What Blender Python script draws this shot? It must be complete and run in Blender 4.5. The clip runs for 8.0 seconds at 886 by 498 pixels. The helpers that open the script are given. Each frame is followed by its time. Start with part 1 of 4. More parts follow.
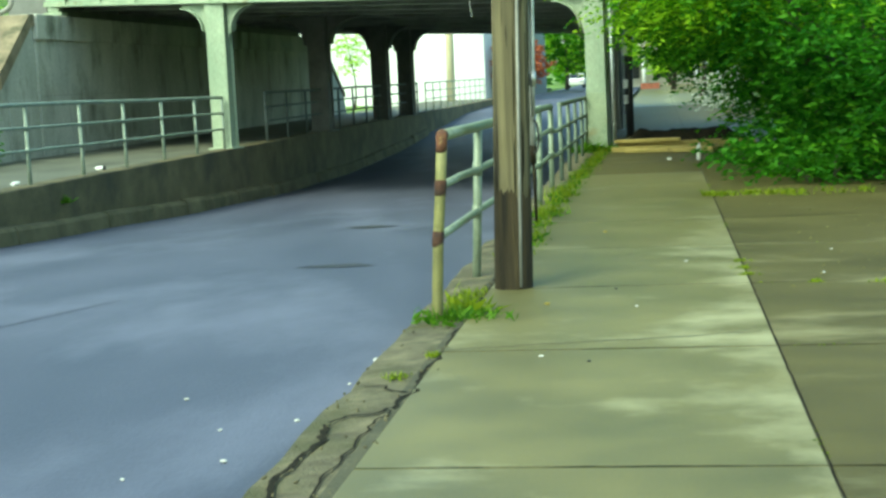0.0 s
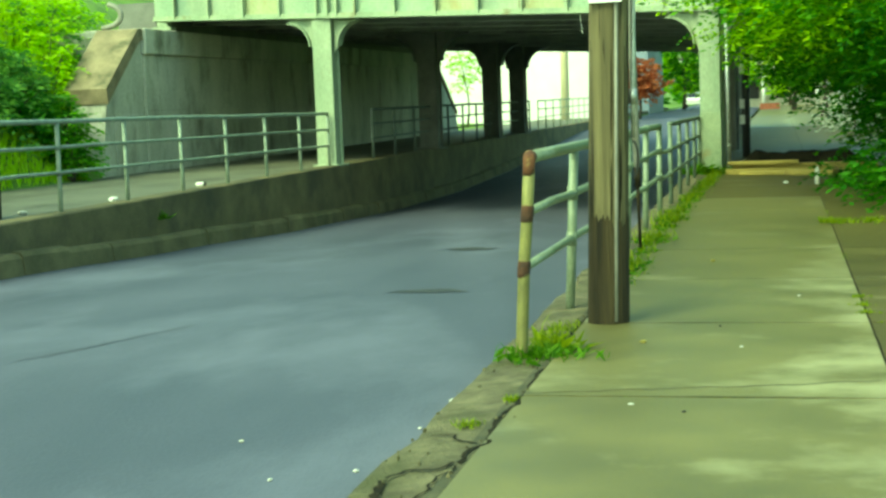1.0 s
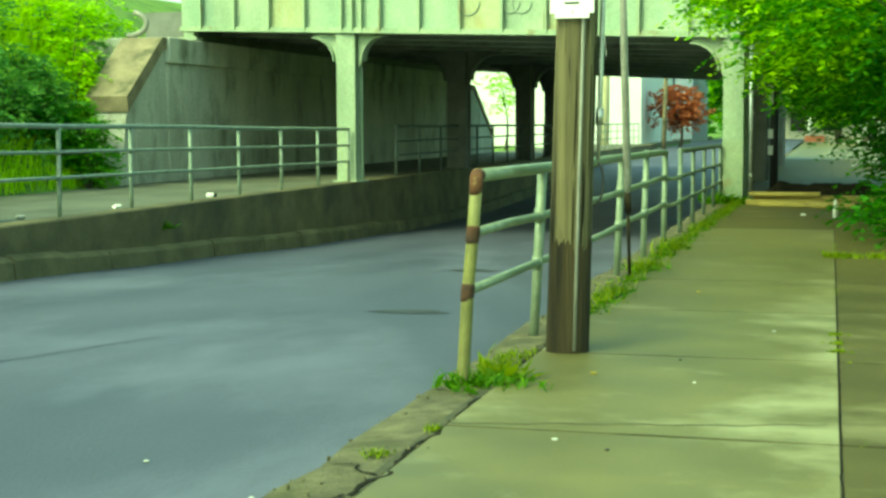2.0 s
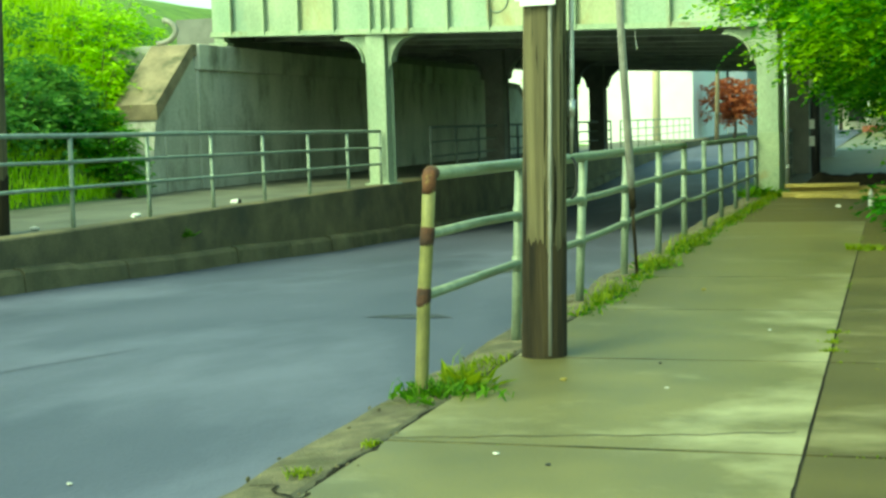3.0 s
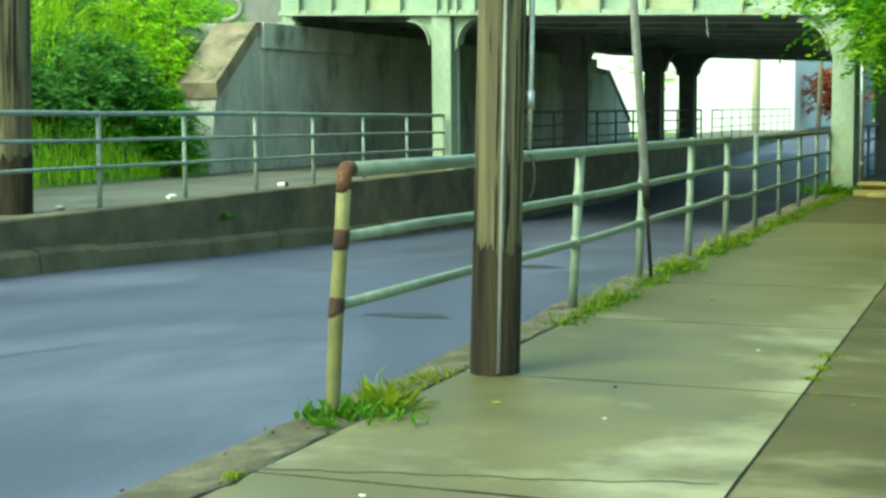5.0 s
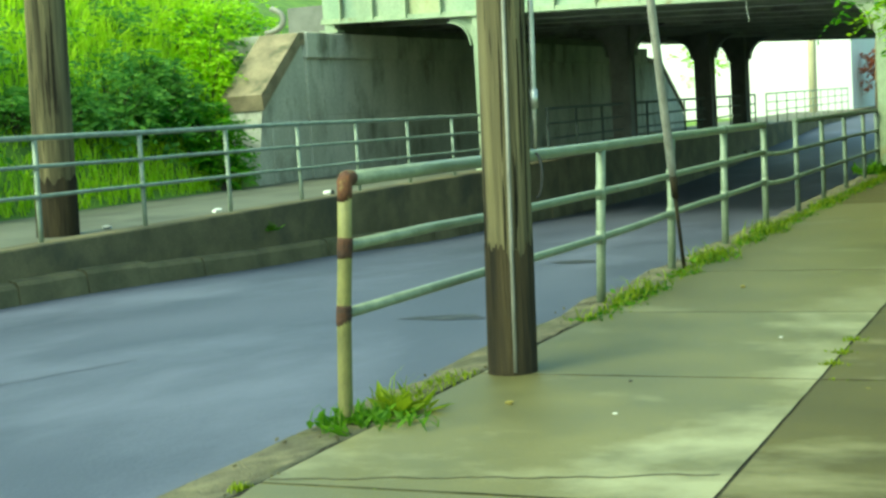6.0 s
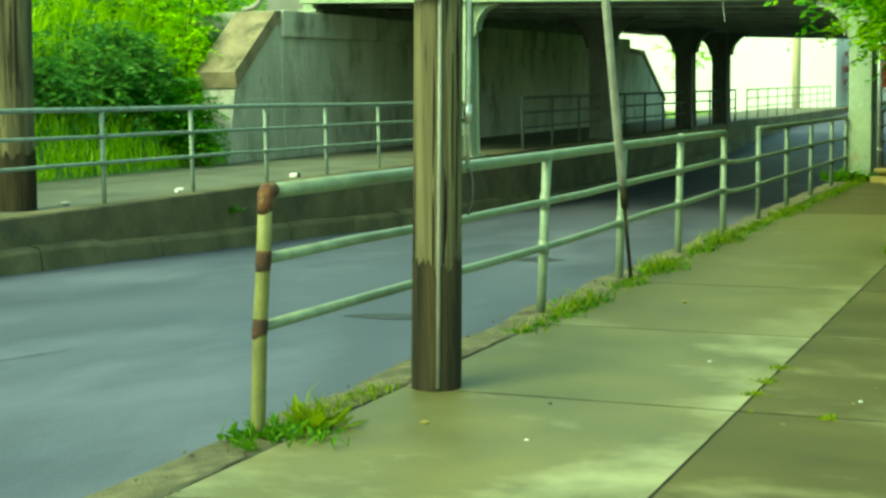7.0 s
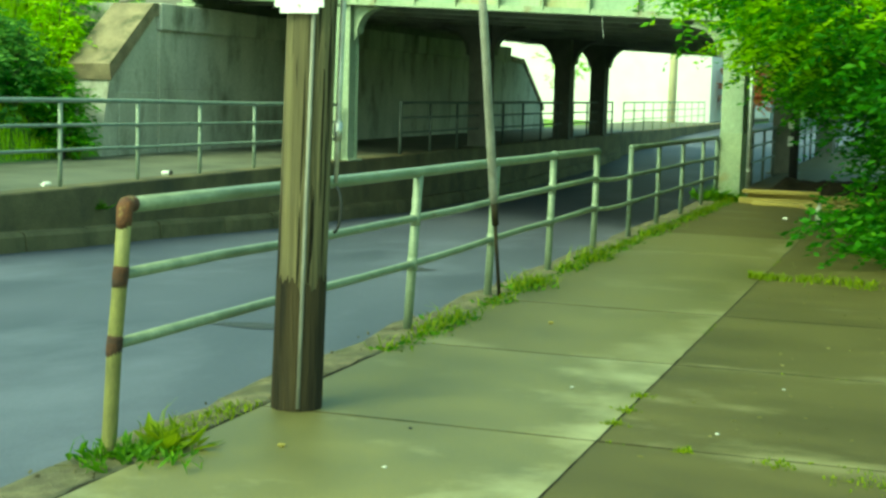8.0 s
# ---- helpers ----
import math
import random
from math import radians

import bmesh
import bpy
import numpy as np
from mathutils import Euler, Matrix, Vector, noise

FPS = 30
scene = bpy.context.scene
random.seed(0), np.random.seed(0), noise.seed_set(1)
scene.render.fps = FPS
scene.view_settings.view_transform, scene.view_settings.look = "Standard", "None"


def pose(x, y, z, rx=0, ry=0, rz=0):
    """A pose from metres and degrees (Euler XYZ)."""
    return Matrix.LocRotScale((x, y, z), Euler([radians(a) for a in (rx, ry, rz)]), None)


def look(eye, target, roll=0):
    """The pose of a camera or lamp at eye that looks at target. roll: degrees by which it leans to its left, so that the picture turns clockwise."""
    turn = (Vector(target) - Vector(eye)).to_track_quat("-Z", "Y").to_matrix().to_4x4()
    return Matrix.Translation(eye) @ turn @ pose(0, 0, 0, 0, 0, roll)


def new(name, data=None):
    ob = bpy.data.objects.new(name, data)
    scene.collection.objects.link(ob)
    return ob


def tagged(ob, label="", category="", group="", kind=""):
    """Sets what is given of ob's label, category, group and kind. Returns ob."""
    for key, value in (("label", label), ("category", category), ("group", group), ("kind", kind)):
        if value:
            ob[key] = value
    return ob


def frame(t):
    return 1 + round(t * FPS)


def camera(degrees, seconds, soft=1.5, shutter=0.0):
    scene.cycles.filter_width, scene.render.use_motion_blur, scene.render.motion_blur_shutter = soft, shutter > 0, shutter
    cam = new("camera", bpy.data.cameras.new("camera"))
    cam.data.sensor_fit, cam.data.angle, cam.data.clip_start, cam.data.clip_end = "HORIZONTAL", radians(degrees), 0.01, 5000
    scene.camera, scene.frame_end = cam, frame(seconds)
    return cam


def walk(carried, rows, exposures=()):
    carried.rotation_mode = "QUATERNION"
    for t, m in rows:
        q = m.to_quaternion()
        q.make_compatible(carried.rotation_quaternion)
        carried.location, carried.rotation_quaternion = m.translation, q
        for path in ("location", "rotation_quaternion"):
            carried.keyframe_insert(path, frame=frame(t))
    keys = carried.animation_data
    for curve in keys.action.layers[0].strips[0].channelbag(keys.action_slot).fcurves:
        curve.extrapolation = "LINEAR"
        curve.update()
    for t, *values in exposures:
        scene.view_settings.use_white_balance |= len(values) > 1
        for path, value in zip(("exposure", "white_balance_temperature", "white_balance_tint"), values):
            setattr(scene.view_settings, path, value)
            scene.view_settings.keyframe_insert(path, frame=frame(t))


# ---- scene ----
cam = camera(34.0, 8.0, soft=2.7)
EXPOSURES = [(0, 1.67, 6360, -27), (0.5, 1.69, 8000, -49), (1.0, 1.70, 8400, -54), (1.5, 1.70, 9100, -59), (3.0, 1.70, 8100, -52), (3.5, 1.70, 7500, -47), (4.0, 1.70, 6850, -38), (5.5, 1.70, 6450, -33), (6.0, 1.71, 7000, -39), (6.5, 1.70, 8100, -49), (7, 1.71, 9200, -60), (8, 1.65, 8300, -58)]
PATH = [
    (0, (1.375, -8.867, 1.496), (1.075, -6.903, 1.262), -2.7),
    (0.5, (1.384, -8.518, 1.48), (0.973, -6.574, 1.25), -3.7),
    (1, (1.428, -8.131, 1.48), (0.974, -6.194, 1.277), -2.2),
    (1.5, (1.646, -7.879, 1.461), (1.164, -5.946, 1.285), -0.1),
    (3, (2.333, -7.091, 1.39), (1.736, -5.19, 1.22), -1.8),
    (3.5, (2.504, -6.753, 1.41), (1.843, -4.874, 1.232), -0.7),
    (4, (2.628, -6.457, 1.397), (1.946, -4.587, 1.206), -0.8),
    (5.5, (3.081, -5.96, 1.422), (2.297, -4.13, 1.235), -1.4),
    (6, (3.211, -5.954, 1.425), (2.392, -4.139, 1.237), -3.6),
    (6.5, (3.314, -5.887, 1.517), (2.493, -4.076, 1.31), -3.1),
    (7, (3.449, -5.765, 1.603), (2.653, -3.943, 1.382), -1.0),
    (7.5, (3.431, -5.671, 1.656), (2.758, -3.804, 1.407), 0.8),
    (8, (3.46, -5.655, 1.705), (2.824, -3.772, 1.484), 1.6),
]
walk(cam, [(t, look(eye, target, roll)) for t, eye, target, roll in PATH], EXPOSURES)

# ---- light ----
SUN_EL, SUN_AZ = 48.0, 212.0
world = bpy.data.worlds.new("sky")
scene.world = world
world.use_nodes = True
wn = world.node_tree
sky = wn.nodes.new("ShaderNodeTexSky")
sky.sky_type = "NISHITA"
sky.sun_disc = False
sky.sun_elevation, sky.sun_rotation = radians(SUN_EL), radians(SUN_AZ)
sky.air_density, sky.dust_density, sky.ozone_density = 1.0, 3.0, 1.0
wn.nodes["Background"].inputs["Strength"].default_value = 0.15
wn.links.new(sky.outputs[0], wn.nodes["Background"].inputs["Color"])
sun_data = bpy.data.lights.new("sun", "SUN")
sun_data.energy, sun_data.angle, sun_data.color = 0.85, radians(26), (1.0, 0.95, 0.84)
sun = new("sun", sun_data)
sun.matrix_world = look((0, 0, 0), (-math.sin(radians(SUN_AZ)) * math.cos(radians(SUN_EL)), -math.cos(radians(SUN_AZ)) * math.cos(radians(SUN_EL)), -math.sin(radians(SUN_EL))))
sun.location = (0, 0, 30)


# ---- materials ----
def surface(name, dark, light, scale=3.0, fine=40.0, rough=0.8, bump=0.2, metal=0.0, stain=None, stain_scale=0.8, stain_at=0.55, stretch=(1, 1, 1), spec=0.5, per="", detail=6.0, seep=0.12, blot=8.0, margins=()):
    """A procedural surface: two tones by a coarse noise, fine grain, stains with their own shape, and relief."""
    m = bpy.data.materials.new(name)
    m.use_nodes = True
    n, l = m.node_tree.nodes, m.node_tree.links
    b = n["Principled BSDF"]
    tc, mp = n.new("ShaderNodeNewGeometry"), n.new("ShaderNodeMapping")
    mp.inputs["Scale"].default_value = stretch
    l.new(tc.outputs["Position"], mp.inputs["Vector"])

    def noisy(sc, det=detail, ro=0.6):
        t = n.new("ShaderNodeTexNoise")
        t.inputs["Scale"].default_value, t.inputs["Detail"].default_value, t.inputs["Roughness"].default_value = sc, det, ro
        l.new(mp.outputs[0], t.inputs["Vector"])
        return t.outputs["Fac"]

    def mixed(fac, a, c, kind="MIX"):
        x = n.new("ShaderNodeMix")
        x.data_type, x.blend_type = "RGBA", kind
        for v, s in ((fac, 0), (a, 6), (c, 7)):
            if isinstance(v, (int, float)):
                x.inputs[s].default_value = v
            elif isinstance(v, tuple):
                x.inputs[s].default_value = (*v, 1)
            else:
                l.new(v, x.inputs[s])
        return x.outputs[2]

    def ramp(fac, lo, hi):
        r = n.new("ShaderNodeMapRange")
        r.inputs[1].default_value, r.inputs[2].default_value = lo, hi
        l.new(fac, r.inputs[0])
        return r.outputs[0]

    coarse, grain = noisy(scale), noisy(fine, 3.0)
    col = mixed(ramp(coarse, 0.35, 0.65), dark, light)
    col = mixed(ramp(grain, 0.3, 0.7), mixed(0.28, col, (0.02, 0.02, 0.02)), col)
    if stain:
        st = noisy(stain_scale, blot, 0.65 if blot > 5 else 0.5)
        for axis, at, reach, amount in margins:  # stains gather along joints
            xyz, off, far, near, more = n.new("ShaderNodeSeparateXYZ"), n.new("ShaderNodeMath"), n.new("ShaderNodeMath"), n.new("ShaderNodeMapRange"), n.new("ShaderNodeMath")
            l.new(tc.outputs["Position"], xyz.inputs[0])
            off.operation, off.inputs[1].default_value = "SUBTRACT", at
            l.new(xyz.outputs[axis], off.inputs[0])
            far.operation = "ABSOLUTE"
            l.new(off.outputs[0], far.inputs[0])
            near.inputs[2].default_value, near.inputs[3].default_value, near.inputs[4].default_value = reach, amount, 0
            l.new(far.outputs[0], near.inputs[0])
            l.new(st, more.inputs[0])
            l.new(near.outputs[0], more.inputs[1])
            st = more.outputs[0]
        st = ramp(st, stain_at, stain_at + seep)
        col = mixed(st, col, stain)
    if per:
        info = n.new("ShaderNodeObjectInfo" if per == "object" else "ShaderNodeNewGeometry")
        rnd = info.outputs["Random" if per == "object" else "Random Per Island"]
        hsv = n.new("ShaderNodeHueSaturation")
        l.new(ramp(rnd, -0.8, 1.2), hsv.inputs["Value"])
        hsv.inputs["Value"].default_value = 1
        mr = n.new("ShaderNodeMapRange")
        mr.inputs[3].default_value, mr.inputs[4].default_value = 0.94, 1.06
        l.new(rnd, mr.inputs[0])
        l.new(mr.outputs[0], hsv.inputs["Value"])
        l.new(col, hsv.inputs["Color"])
        col = hsv.outputs[0]
    l.new(col, b.inputs["Base Color"])
    rr = n.new("ShaderNodeMapRange")
    rr.inputs[3].default_value, rr.inputs[4].default_value = max(rough - 0.15, 0.02), min(rough + 0.12, 1)
    l.new(coarse, rr.inputs[0])
    l.new(rr.outputs[0], b.inputs["Roughness"])
    b.inputs["Metallic"].default_value = metal
    b.inputs["Specular IOR Level"].default_value = spec
    if bump:
        bp = n.new("ShaderNodeBump")
        bp.inputs["Strength"].default_value, bp.inputs["Distance"].default_value = bump, 0.02
        add = n.new("ShaderNodeMath")
        l.new(coarse, add.inputs[0])
        l.new(grain, add.inputs[1])
        l.new(add.outputs[0], bp.inputs["Height"])
        l.new(bp.outputs[0], b.inputs["Normal"])
    return m


def leafy(name, dark, light):
    """Leaves: each one its own tone, thin enough to let some light through."""
    m = bpy.data.materials.new(name)
    m.use_nodes = True
    n, l = m.node_tree.nodes, m.node_tree.links
    b, out = n["Principled BSDF"], n["Material Output"]
    geo, mix = n.new("ShaderNodeNewGeometry"), n.new("ShaderNodeMix")
    mix.data_type = "RGBA"
    mix.inputs[6].default_value, mix.inputs[7].default_value = (*dark, 1), (*light, 1)
    l.new(geo.outputs["Random Per Island"], mix.inputs[0])
    l.new(mix.outputs[2], b.inputs["Base Color"])
    b.inputs["Roughness"].default_value = 0.5
    b.inputs["Specular IOR Level"].default_value = 0.15
    tr, ms = n.new("ShaderNodeBsdfTranslucent"), n.new("ShaderNodeMixShader")
    l.new(mix.outputs[2], tr.inputs["Color"])
    ms.inputs[0].default_value = 0.5
    l.new(b.outputs[0], ms.inputs[1])
    l.new(tr.outputs[0], ms.inputs[2])
    l.new(ms.outputs[0], out.inputs["Surface"])
    return m


ASPHALT = surface("asphalt", (0.047, 0.053, 0.084), (0.080, 0.087, 0.129), 0.7, 60, 0.66, 0.22, stain=(0.128, 0.134, 0.186), stain_scale=0.5, stain_at=0.5, seep=0.26, blot=6.0, detail=6.0, stretch=(1, 0.42, 1))
PATCH = surface("tar", (0.02, 0.02, 0.022), (0.04, 0.04, 0.045), 8, 60, 0.6, 0.5)
CRACK_FILL = surface("crack_fill", (0.044, 0.049, 0.074), (0.060, 0.066, 0.098), 8, 60, 0.7, 0.4)
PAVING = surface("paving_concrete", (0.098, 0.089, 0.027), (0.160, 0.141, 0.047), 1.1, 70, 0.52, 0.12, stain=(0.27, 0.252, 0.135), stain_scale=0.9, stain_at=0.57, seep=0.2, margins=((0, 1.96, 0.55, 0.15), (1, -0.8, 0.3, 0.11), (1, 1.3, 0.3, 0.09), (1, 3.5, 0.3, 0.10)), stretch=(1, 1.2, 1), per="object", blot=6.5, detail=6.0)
PAVING_WEST = surface("grey_paving", (0.095, 0.097, 0.066), (0.155, 0.155, 0.108), 0.9, 60, 0.7, 0.15, stain=(0.062, 0.062, 0.04), stain_scale=0.6, stain_at=0.5, seep=0.15)
# Middle slab tone, with part of the tree's shade in its colour.
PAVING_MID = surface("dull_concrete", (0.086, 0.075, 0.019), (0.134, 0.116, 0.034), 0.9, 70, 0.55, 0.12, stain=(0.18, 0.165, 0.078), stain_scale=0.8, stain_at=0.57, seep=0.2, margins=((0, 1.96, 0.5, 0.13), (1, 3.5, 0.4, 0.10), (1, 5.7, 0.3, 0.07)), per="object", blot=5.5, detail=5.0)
# Damp, dirty slabs, with the tree's shade also put into their colour.
PAVING_DAMP_SHADE = surface("damp_shade_concrete", (0.060, 0.050, 0.011), (0.096, 0.081, 0.021), 1.1, 60, 0.65, 0.2, spec=0.3, stain=(0.18, 0.163, 0.078), stain_scale=0.9, stain_at=0.58, seep=0.18, margins=((1, -0.75, 0.4, 0.14), (1, 1.25, 0.45, 0.14), (1, 3.5, 0.35, 0.12)), stretch=(0.7, 1.5, 1), per="object", blot=6.5, detail=6.0)
KERB = surface("kerb_concrete", (0.062, 0.052, 0.022), (0.185, 0.16, 0.085), 5, 60, 0.9, 0.9, stain=(0.06, 0.058, 0.02), stain_scale=2.2, stain_at=0.48, seep=0.16)
FOOT = surface("mossy_footing", (0.09, 0.08, 0.036), (0.20, 0.172, 0.085), 1.2, 40, 0.9, 0.4, stain=(0.05, 0.055, 0.02), stain_scale=0.8, stain_at=0.5, seep=0.2, per="object")
JOINT = surface("dirt", (0.04, 0.04, 0.018), (0.085, 0.078, 0.04), 6, 50, 0.95, 0.6)
WALL_CON = surface("wall_concrete", (0.36, 0.36, 0.29), (0.56, 0.55, 0.46), 0.9, 30, 0.9, 0.35, stain=(0.13, 0.135, 0.095), stain_scale=1.1, stain_at=0.52, seep=0.2, stretch=(1, 1, 0.45))
LOW_WALL = surface("low_wall_concrete", (0.092, 0.08, 0.036), (0.185, 0.155, 0.075), 1.5, 30, 0.9, 0.4, stain=(0.045, 0.045, 0.028), stain_scale=0.9, stain_at=0.5, seep=0.2)
COPING = surface("coping_stone", (0.17, 0.135, 0.08), (0.31, 0.25, 0.155), 2.5, 40, 0.9, 0.4, stain=(0.09, 0.085, 0.045), stain_scale=1.8, stain_at=0.54)
STEEL = surface("pale_green_paint", (0.27, 0.335, 0.225), (0.39, 0.445, 0.305), 2.0, 30, 0.65, 0.15, stain=(0.18, 0.155, 0.08), stain_scale=1.8, stain_at=0.58, stretch=(1, 1, 0.4))
PANEL = surface("girder_paint", (0.27, 0.34, 0.235), (0.40, 0.45, 0.315), 1.6, 30, 0.65, 0.15, stain=(0.20, 0.28, 0.22), stain_scale=0.9, stain_at=0.55, seep=0.2, stretch=(1, 1, 0.5), per="object")
PANEL_CREAM = surface("girder_cream_paint", (0.325, 0.35, 0.20), (0.43, 0.45, 0.27), 1.6, 30, 0.65, 0.15, stain=(0.30, 0.25, 0.12), stain_scale=1.4, stain_at=0.58, seep=0.15, stretch=(1, 1, 0.4), per="object")
PANEL_MINT = surface("girder_mint_paint", (0.28, 0.37, 0.26), (0.39, 0.46, 0.325), 1.3, 30, 0.65, 0.15, stain=(0.24, 0.37, 0.30), stain_scale=0.9, stain_at=0.56, seep=0.25, stretch=(1, 1, 0.6), per="object")
STEEL_DARK = surface("sooty_steel", (0.34, 0.35, 0.31), (0.48, 0.49, 0.44), 1.5, 30, 0.7, 0.3, stain=(0.22, 0.22, 0.20), stain_scale=0.8, stain_at=0.5)
RAIL = surface("rail_paint", (0.165, 0.20, 0.13), (0.255, 0.295, 0.20), 5.0, 60, 0.42, 0.15, stain=(0.11, 0.09, 0.05), stain_scale=6, stain_at=0.63)
RAIL_POST = surface("yellowed_paint", (0.125, 0.118, 0.035), (0.225, 0.21, 0.065), 6.0, 60, 0.6, 0.3, stain=(0.10, 0.05, 0.016), stain_scale=16, stain_at=0.6, seep=0.1, stretch=(1, 1, 0.6))
RUST = surface("rust", (0.055, 0.02, 0.010), (0.15, 0.055, 0.018), 14, 60, 0.9, 0.5, stain=(0.20, 0.16, 0.06), stain_scale=18, stain_at=0.56)
RUST_DARK = surface("dark_rust", (0.025, 0.011, 0.006), (0.085, 0.032, 0.012), 14, 60, 0.9, 0.5)
RAIL_FAR = surface("grey_green_paint", (0.19, 0.235, 0.18), (0.31, 0.36, 0.28), 5.0, 60, 0.5, 0.15)
WOOD = surface("weathered_pole", (0.048, 0.041, 0.021), (0.185, 0.158, 0.082), 11, 70, 0.92, 1.0, stain=(0.018, 0.014, 0.008), stain_scale=10, stain_at=0.57, seep=0.05, stretch=(1, 1, 0.035), spec=0.25)
GRASS_GROUND = surface("grassy_soil", (0.09, 0.16, 0.018), (0.19, 0.30, 0.035), 1.5, 30, 0.95, 0.6)
METAL = surface("galvanised", (0.38, 0.39, 0.38), (0.55, 0.56, 0.54), 10, 60, 0.4, 0.05, metal=0.7)
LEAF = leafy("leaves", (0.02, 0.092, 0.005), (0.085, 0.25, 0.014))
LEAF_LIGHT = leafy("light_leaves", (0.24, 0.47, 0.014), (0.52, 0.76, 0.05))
GRASS = leafy("tall_grass", (0.32, 0.52, 0.018), (0.62, 0.82, 0.07))
SCRUB = leafy("scrub_leaves", (0.06, 0.17, 0.03), (0.19, 0.36, 0.06))
LEAF_RED = leafy("red_leaves", (0.28, 0.06, 0.03), (0.55, 0.20, 0.09))
BARK = surface("bark", (0.045, 0.035, 0.025), (0.10, 0.08, 0.055), 8, 50, 0.95, 0.8, stretch=(1, 1, 0.25))
WHITE = surface("white_wall", (0.74, 0.74, 0.70), (0.82, 0.82, 0.79), 0.8, 30, 0.85, 0.1)

PAPER = surface("grubby_paper", (0.42, 0.42, 0.38), (0.62, 0.62, 0.56), 9, 60, 0.9, 0.2)
LOWER_PAINT = surface("dark_green_paint", (0.22, 0.28, 0.17), (0.33, 0.38, 0.24), 2.5, 40, 0.6, 0.2, stain=(0.24, 0.22, 0.10), stain_scale=2.2, stain_at=0.58)
DARK_GREY_PAINT = surface("dark_grey_paint", (0.14, 0.14, 0.125), (0.21, 0.21, 0.19), 2.5, 40, 0.7, 0.2)
SOIL = surface("dark_soil", (0.008, 0.007, 0.004), (0.026, 0.022, 0.012), 9, 60, 0.95, 0.6, spec=0.1)
RAIL_MID = surface("dull_green_paint", (0.085, 0.115, 0.08), (0.17, 0.21, 0.15), 5.0, 60, 0.55, 0.15, stain=(0.06, 0.05, 0.03), stain_scale=6, stain_at=0.58)
# Darker rail tone, for the stretches under the bridge.
RAIL_DARK = surface("dark_rail", (0.08, 0.10, 0.09), (0.13, 0.15, 0.13), 5.0, 60, 0.6, 0.15)
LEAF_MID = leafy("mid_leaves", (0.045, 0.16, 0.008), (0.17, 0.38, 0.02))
WEED = leafy("weed_leaves", (0.045, 0.12, 0.008), (0.15, 0.28, 0.018))
YELLOW_WEED = leafy("yellow_weed_leaves", (0.10, 0.16, 0.008), (0.30, 0.36, 0.022))
LITTER = leafy("leaf_litter", (0.13, 0.125, 0.04), (0.30, 0.27, 0.11))
LEAF_WHITE = leafy("white_blossom", (0.60, 0.66, 0.45), (0.80, 0.82, 0.70))
BRICK_RED = surface("red_brick", (0.22, 0.07, 0.04), (0.34, 0.12, 0.07), 4, 40, 0.9, 0.3)
PORCH = surface("cream_paint", (0.55, 0.52, 0.40), (0.68, 0.65, 0.52), 2, 40, 0.7, 0.1)
STRAW = leafy("straw", (0.22, 0.18, 0.05), (0.42, 0.36, 0.12))
PLANK = surface("yellowed_timber", (0.26, 0.20, 0.05), (0.40, 0.31, 0.09), 3, 40, 0.8, 0.3, stain=(0.15, 0.11, 0.035), stain_scale=2, stretch=(0.2, 1, 1))
PALE_WOOD = surface("pale_pole", (0.60, 0.52, 0.32), (0.74, 0.66, 0.44), 6, 40, 0.9, 0.4, stretch=(1, 1, 0.08))
BUTT = surface("creosoted_wood", (0.014, 0.011, 0.006), (0.062, 0.047, 0.023), 13, 60, 0.92, 0.9, stain=(0.085, 0.052, 0.023), stain_scale=8, stain_at=0.6, seep=0.1, stretch=(1, 1, 0.06), spec=0.2)
CABLE = surface("black_rubber", (0.015, 0.015, 0.015), (0.03, 0.03, 0.03), 8, 60, 0.6, 0.1)
SIGN = surface("sign_white", (0.76, 0.76, 0.74), (0.82, 0.82, 0.80), 6, 60, 0.35, 0.02)
SIGN_RED = surface("sign_red", (0.45, 0.03, 0.03), (0.55, 0.05, 0.05), 6, 60, 0.4, 0.02)
GUARD = surface("guard_grey", (0.20, 0.19, 0.16), (0.34, 0.33, 0.28), 5, 40, 0.7, 0.3, stretch=(1, 1, 0.2))
CLAD = surface("blue_grey_cladding", (0.24, 0.29, 0.36), (0.32, 0.37, 0.44), 2, 30, 0.6, 0.1)
GLASS = surface("window_glass", (0.02, 0.025, 0.03), (0.03, 0.035, 0.04), 2, 30, 0.1, 0.0)


# ---- mesh helpers ----
def mesh_of(name, bm, material, smooth=False):
    me = bpy.data.meshes.new(name)
    bm.normal_update()
    bm.to_mesh(me)
    bm.free()
    for m in material if isinstance(material, (list, tuple)) else [material]:
        me.materials.append(m)
    if smooth:
        me.polygons.foreach_set("use_smooth", [True] * len(me.polygons))
    return me


def part(name, bm, material, parent=None, label="", smooth=False):
    ob = new(name, mesh_of(name, bm, material, smooth))
    ob.parent = parent
    return tagged(ob, label) if label else ob


def thing(name, x, y, z, label, category, group="", kind=""):
    ob = new(name)
    ob.location = (x, y, z)
    ob.empty_display_size = 0.1
    return tagged(ob, label, category, group, kind)


def box(bm, x0, x1, y0, y1, z0, z1, bevel=0.0):
    r = bmesh.ops.create_cube(bm, size=1, matrix=Matrix.Translation(((x0 + x1) / 2, (y0 + y1) / 2, (z0 + z1) / 2)) @ Matrix.Diagonal((x1 - x0, y1 - y0, z1 - z0, 1)))
    if bevel:
        es = list({e for v in r["verts"] for e in v.link_edges})
        bmesh.ops.bevel(bm, geom=es, offset=bevel, segments=1, affect="EDGES")
    return bm


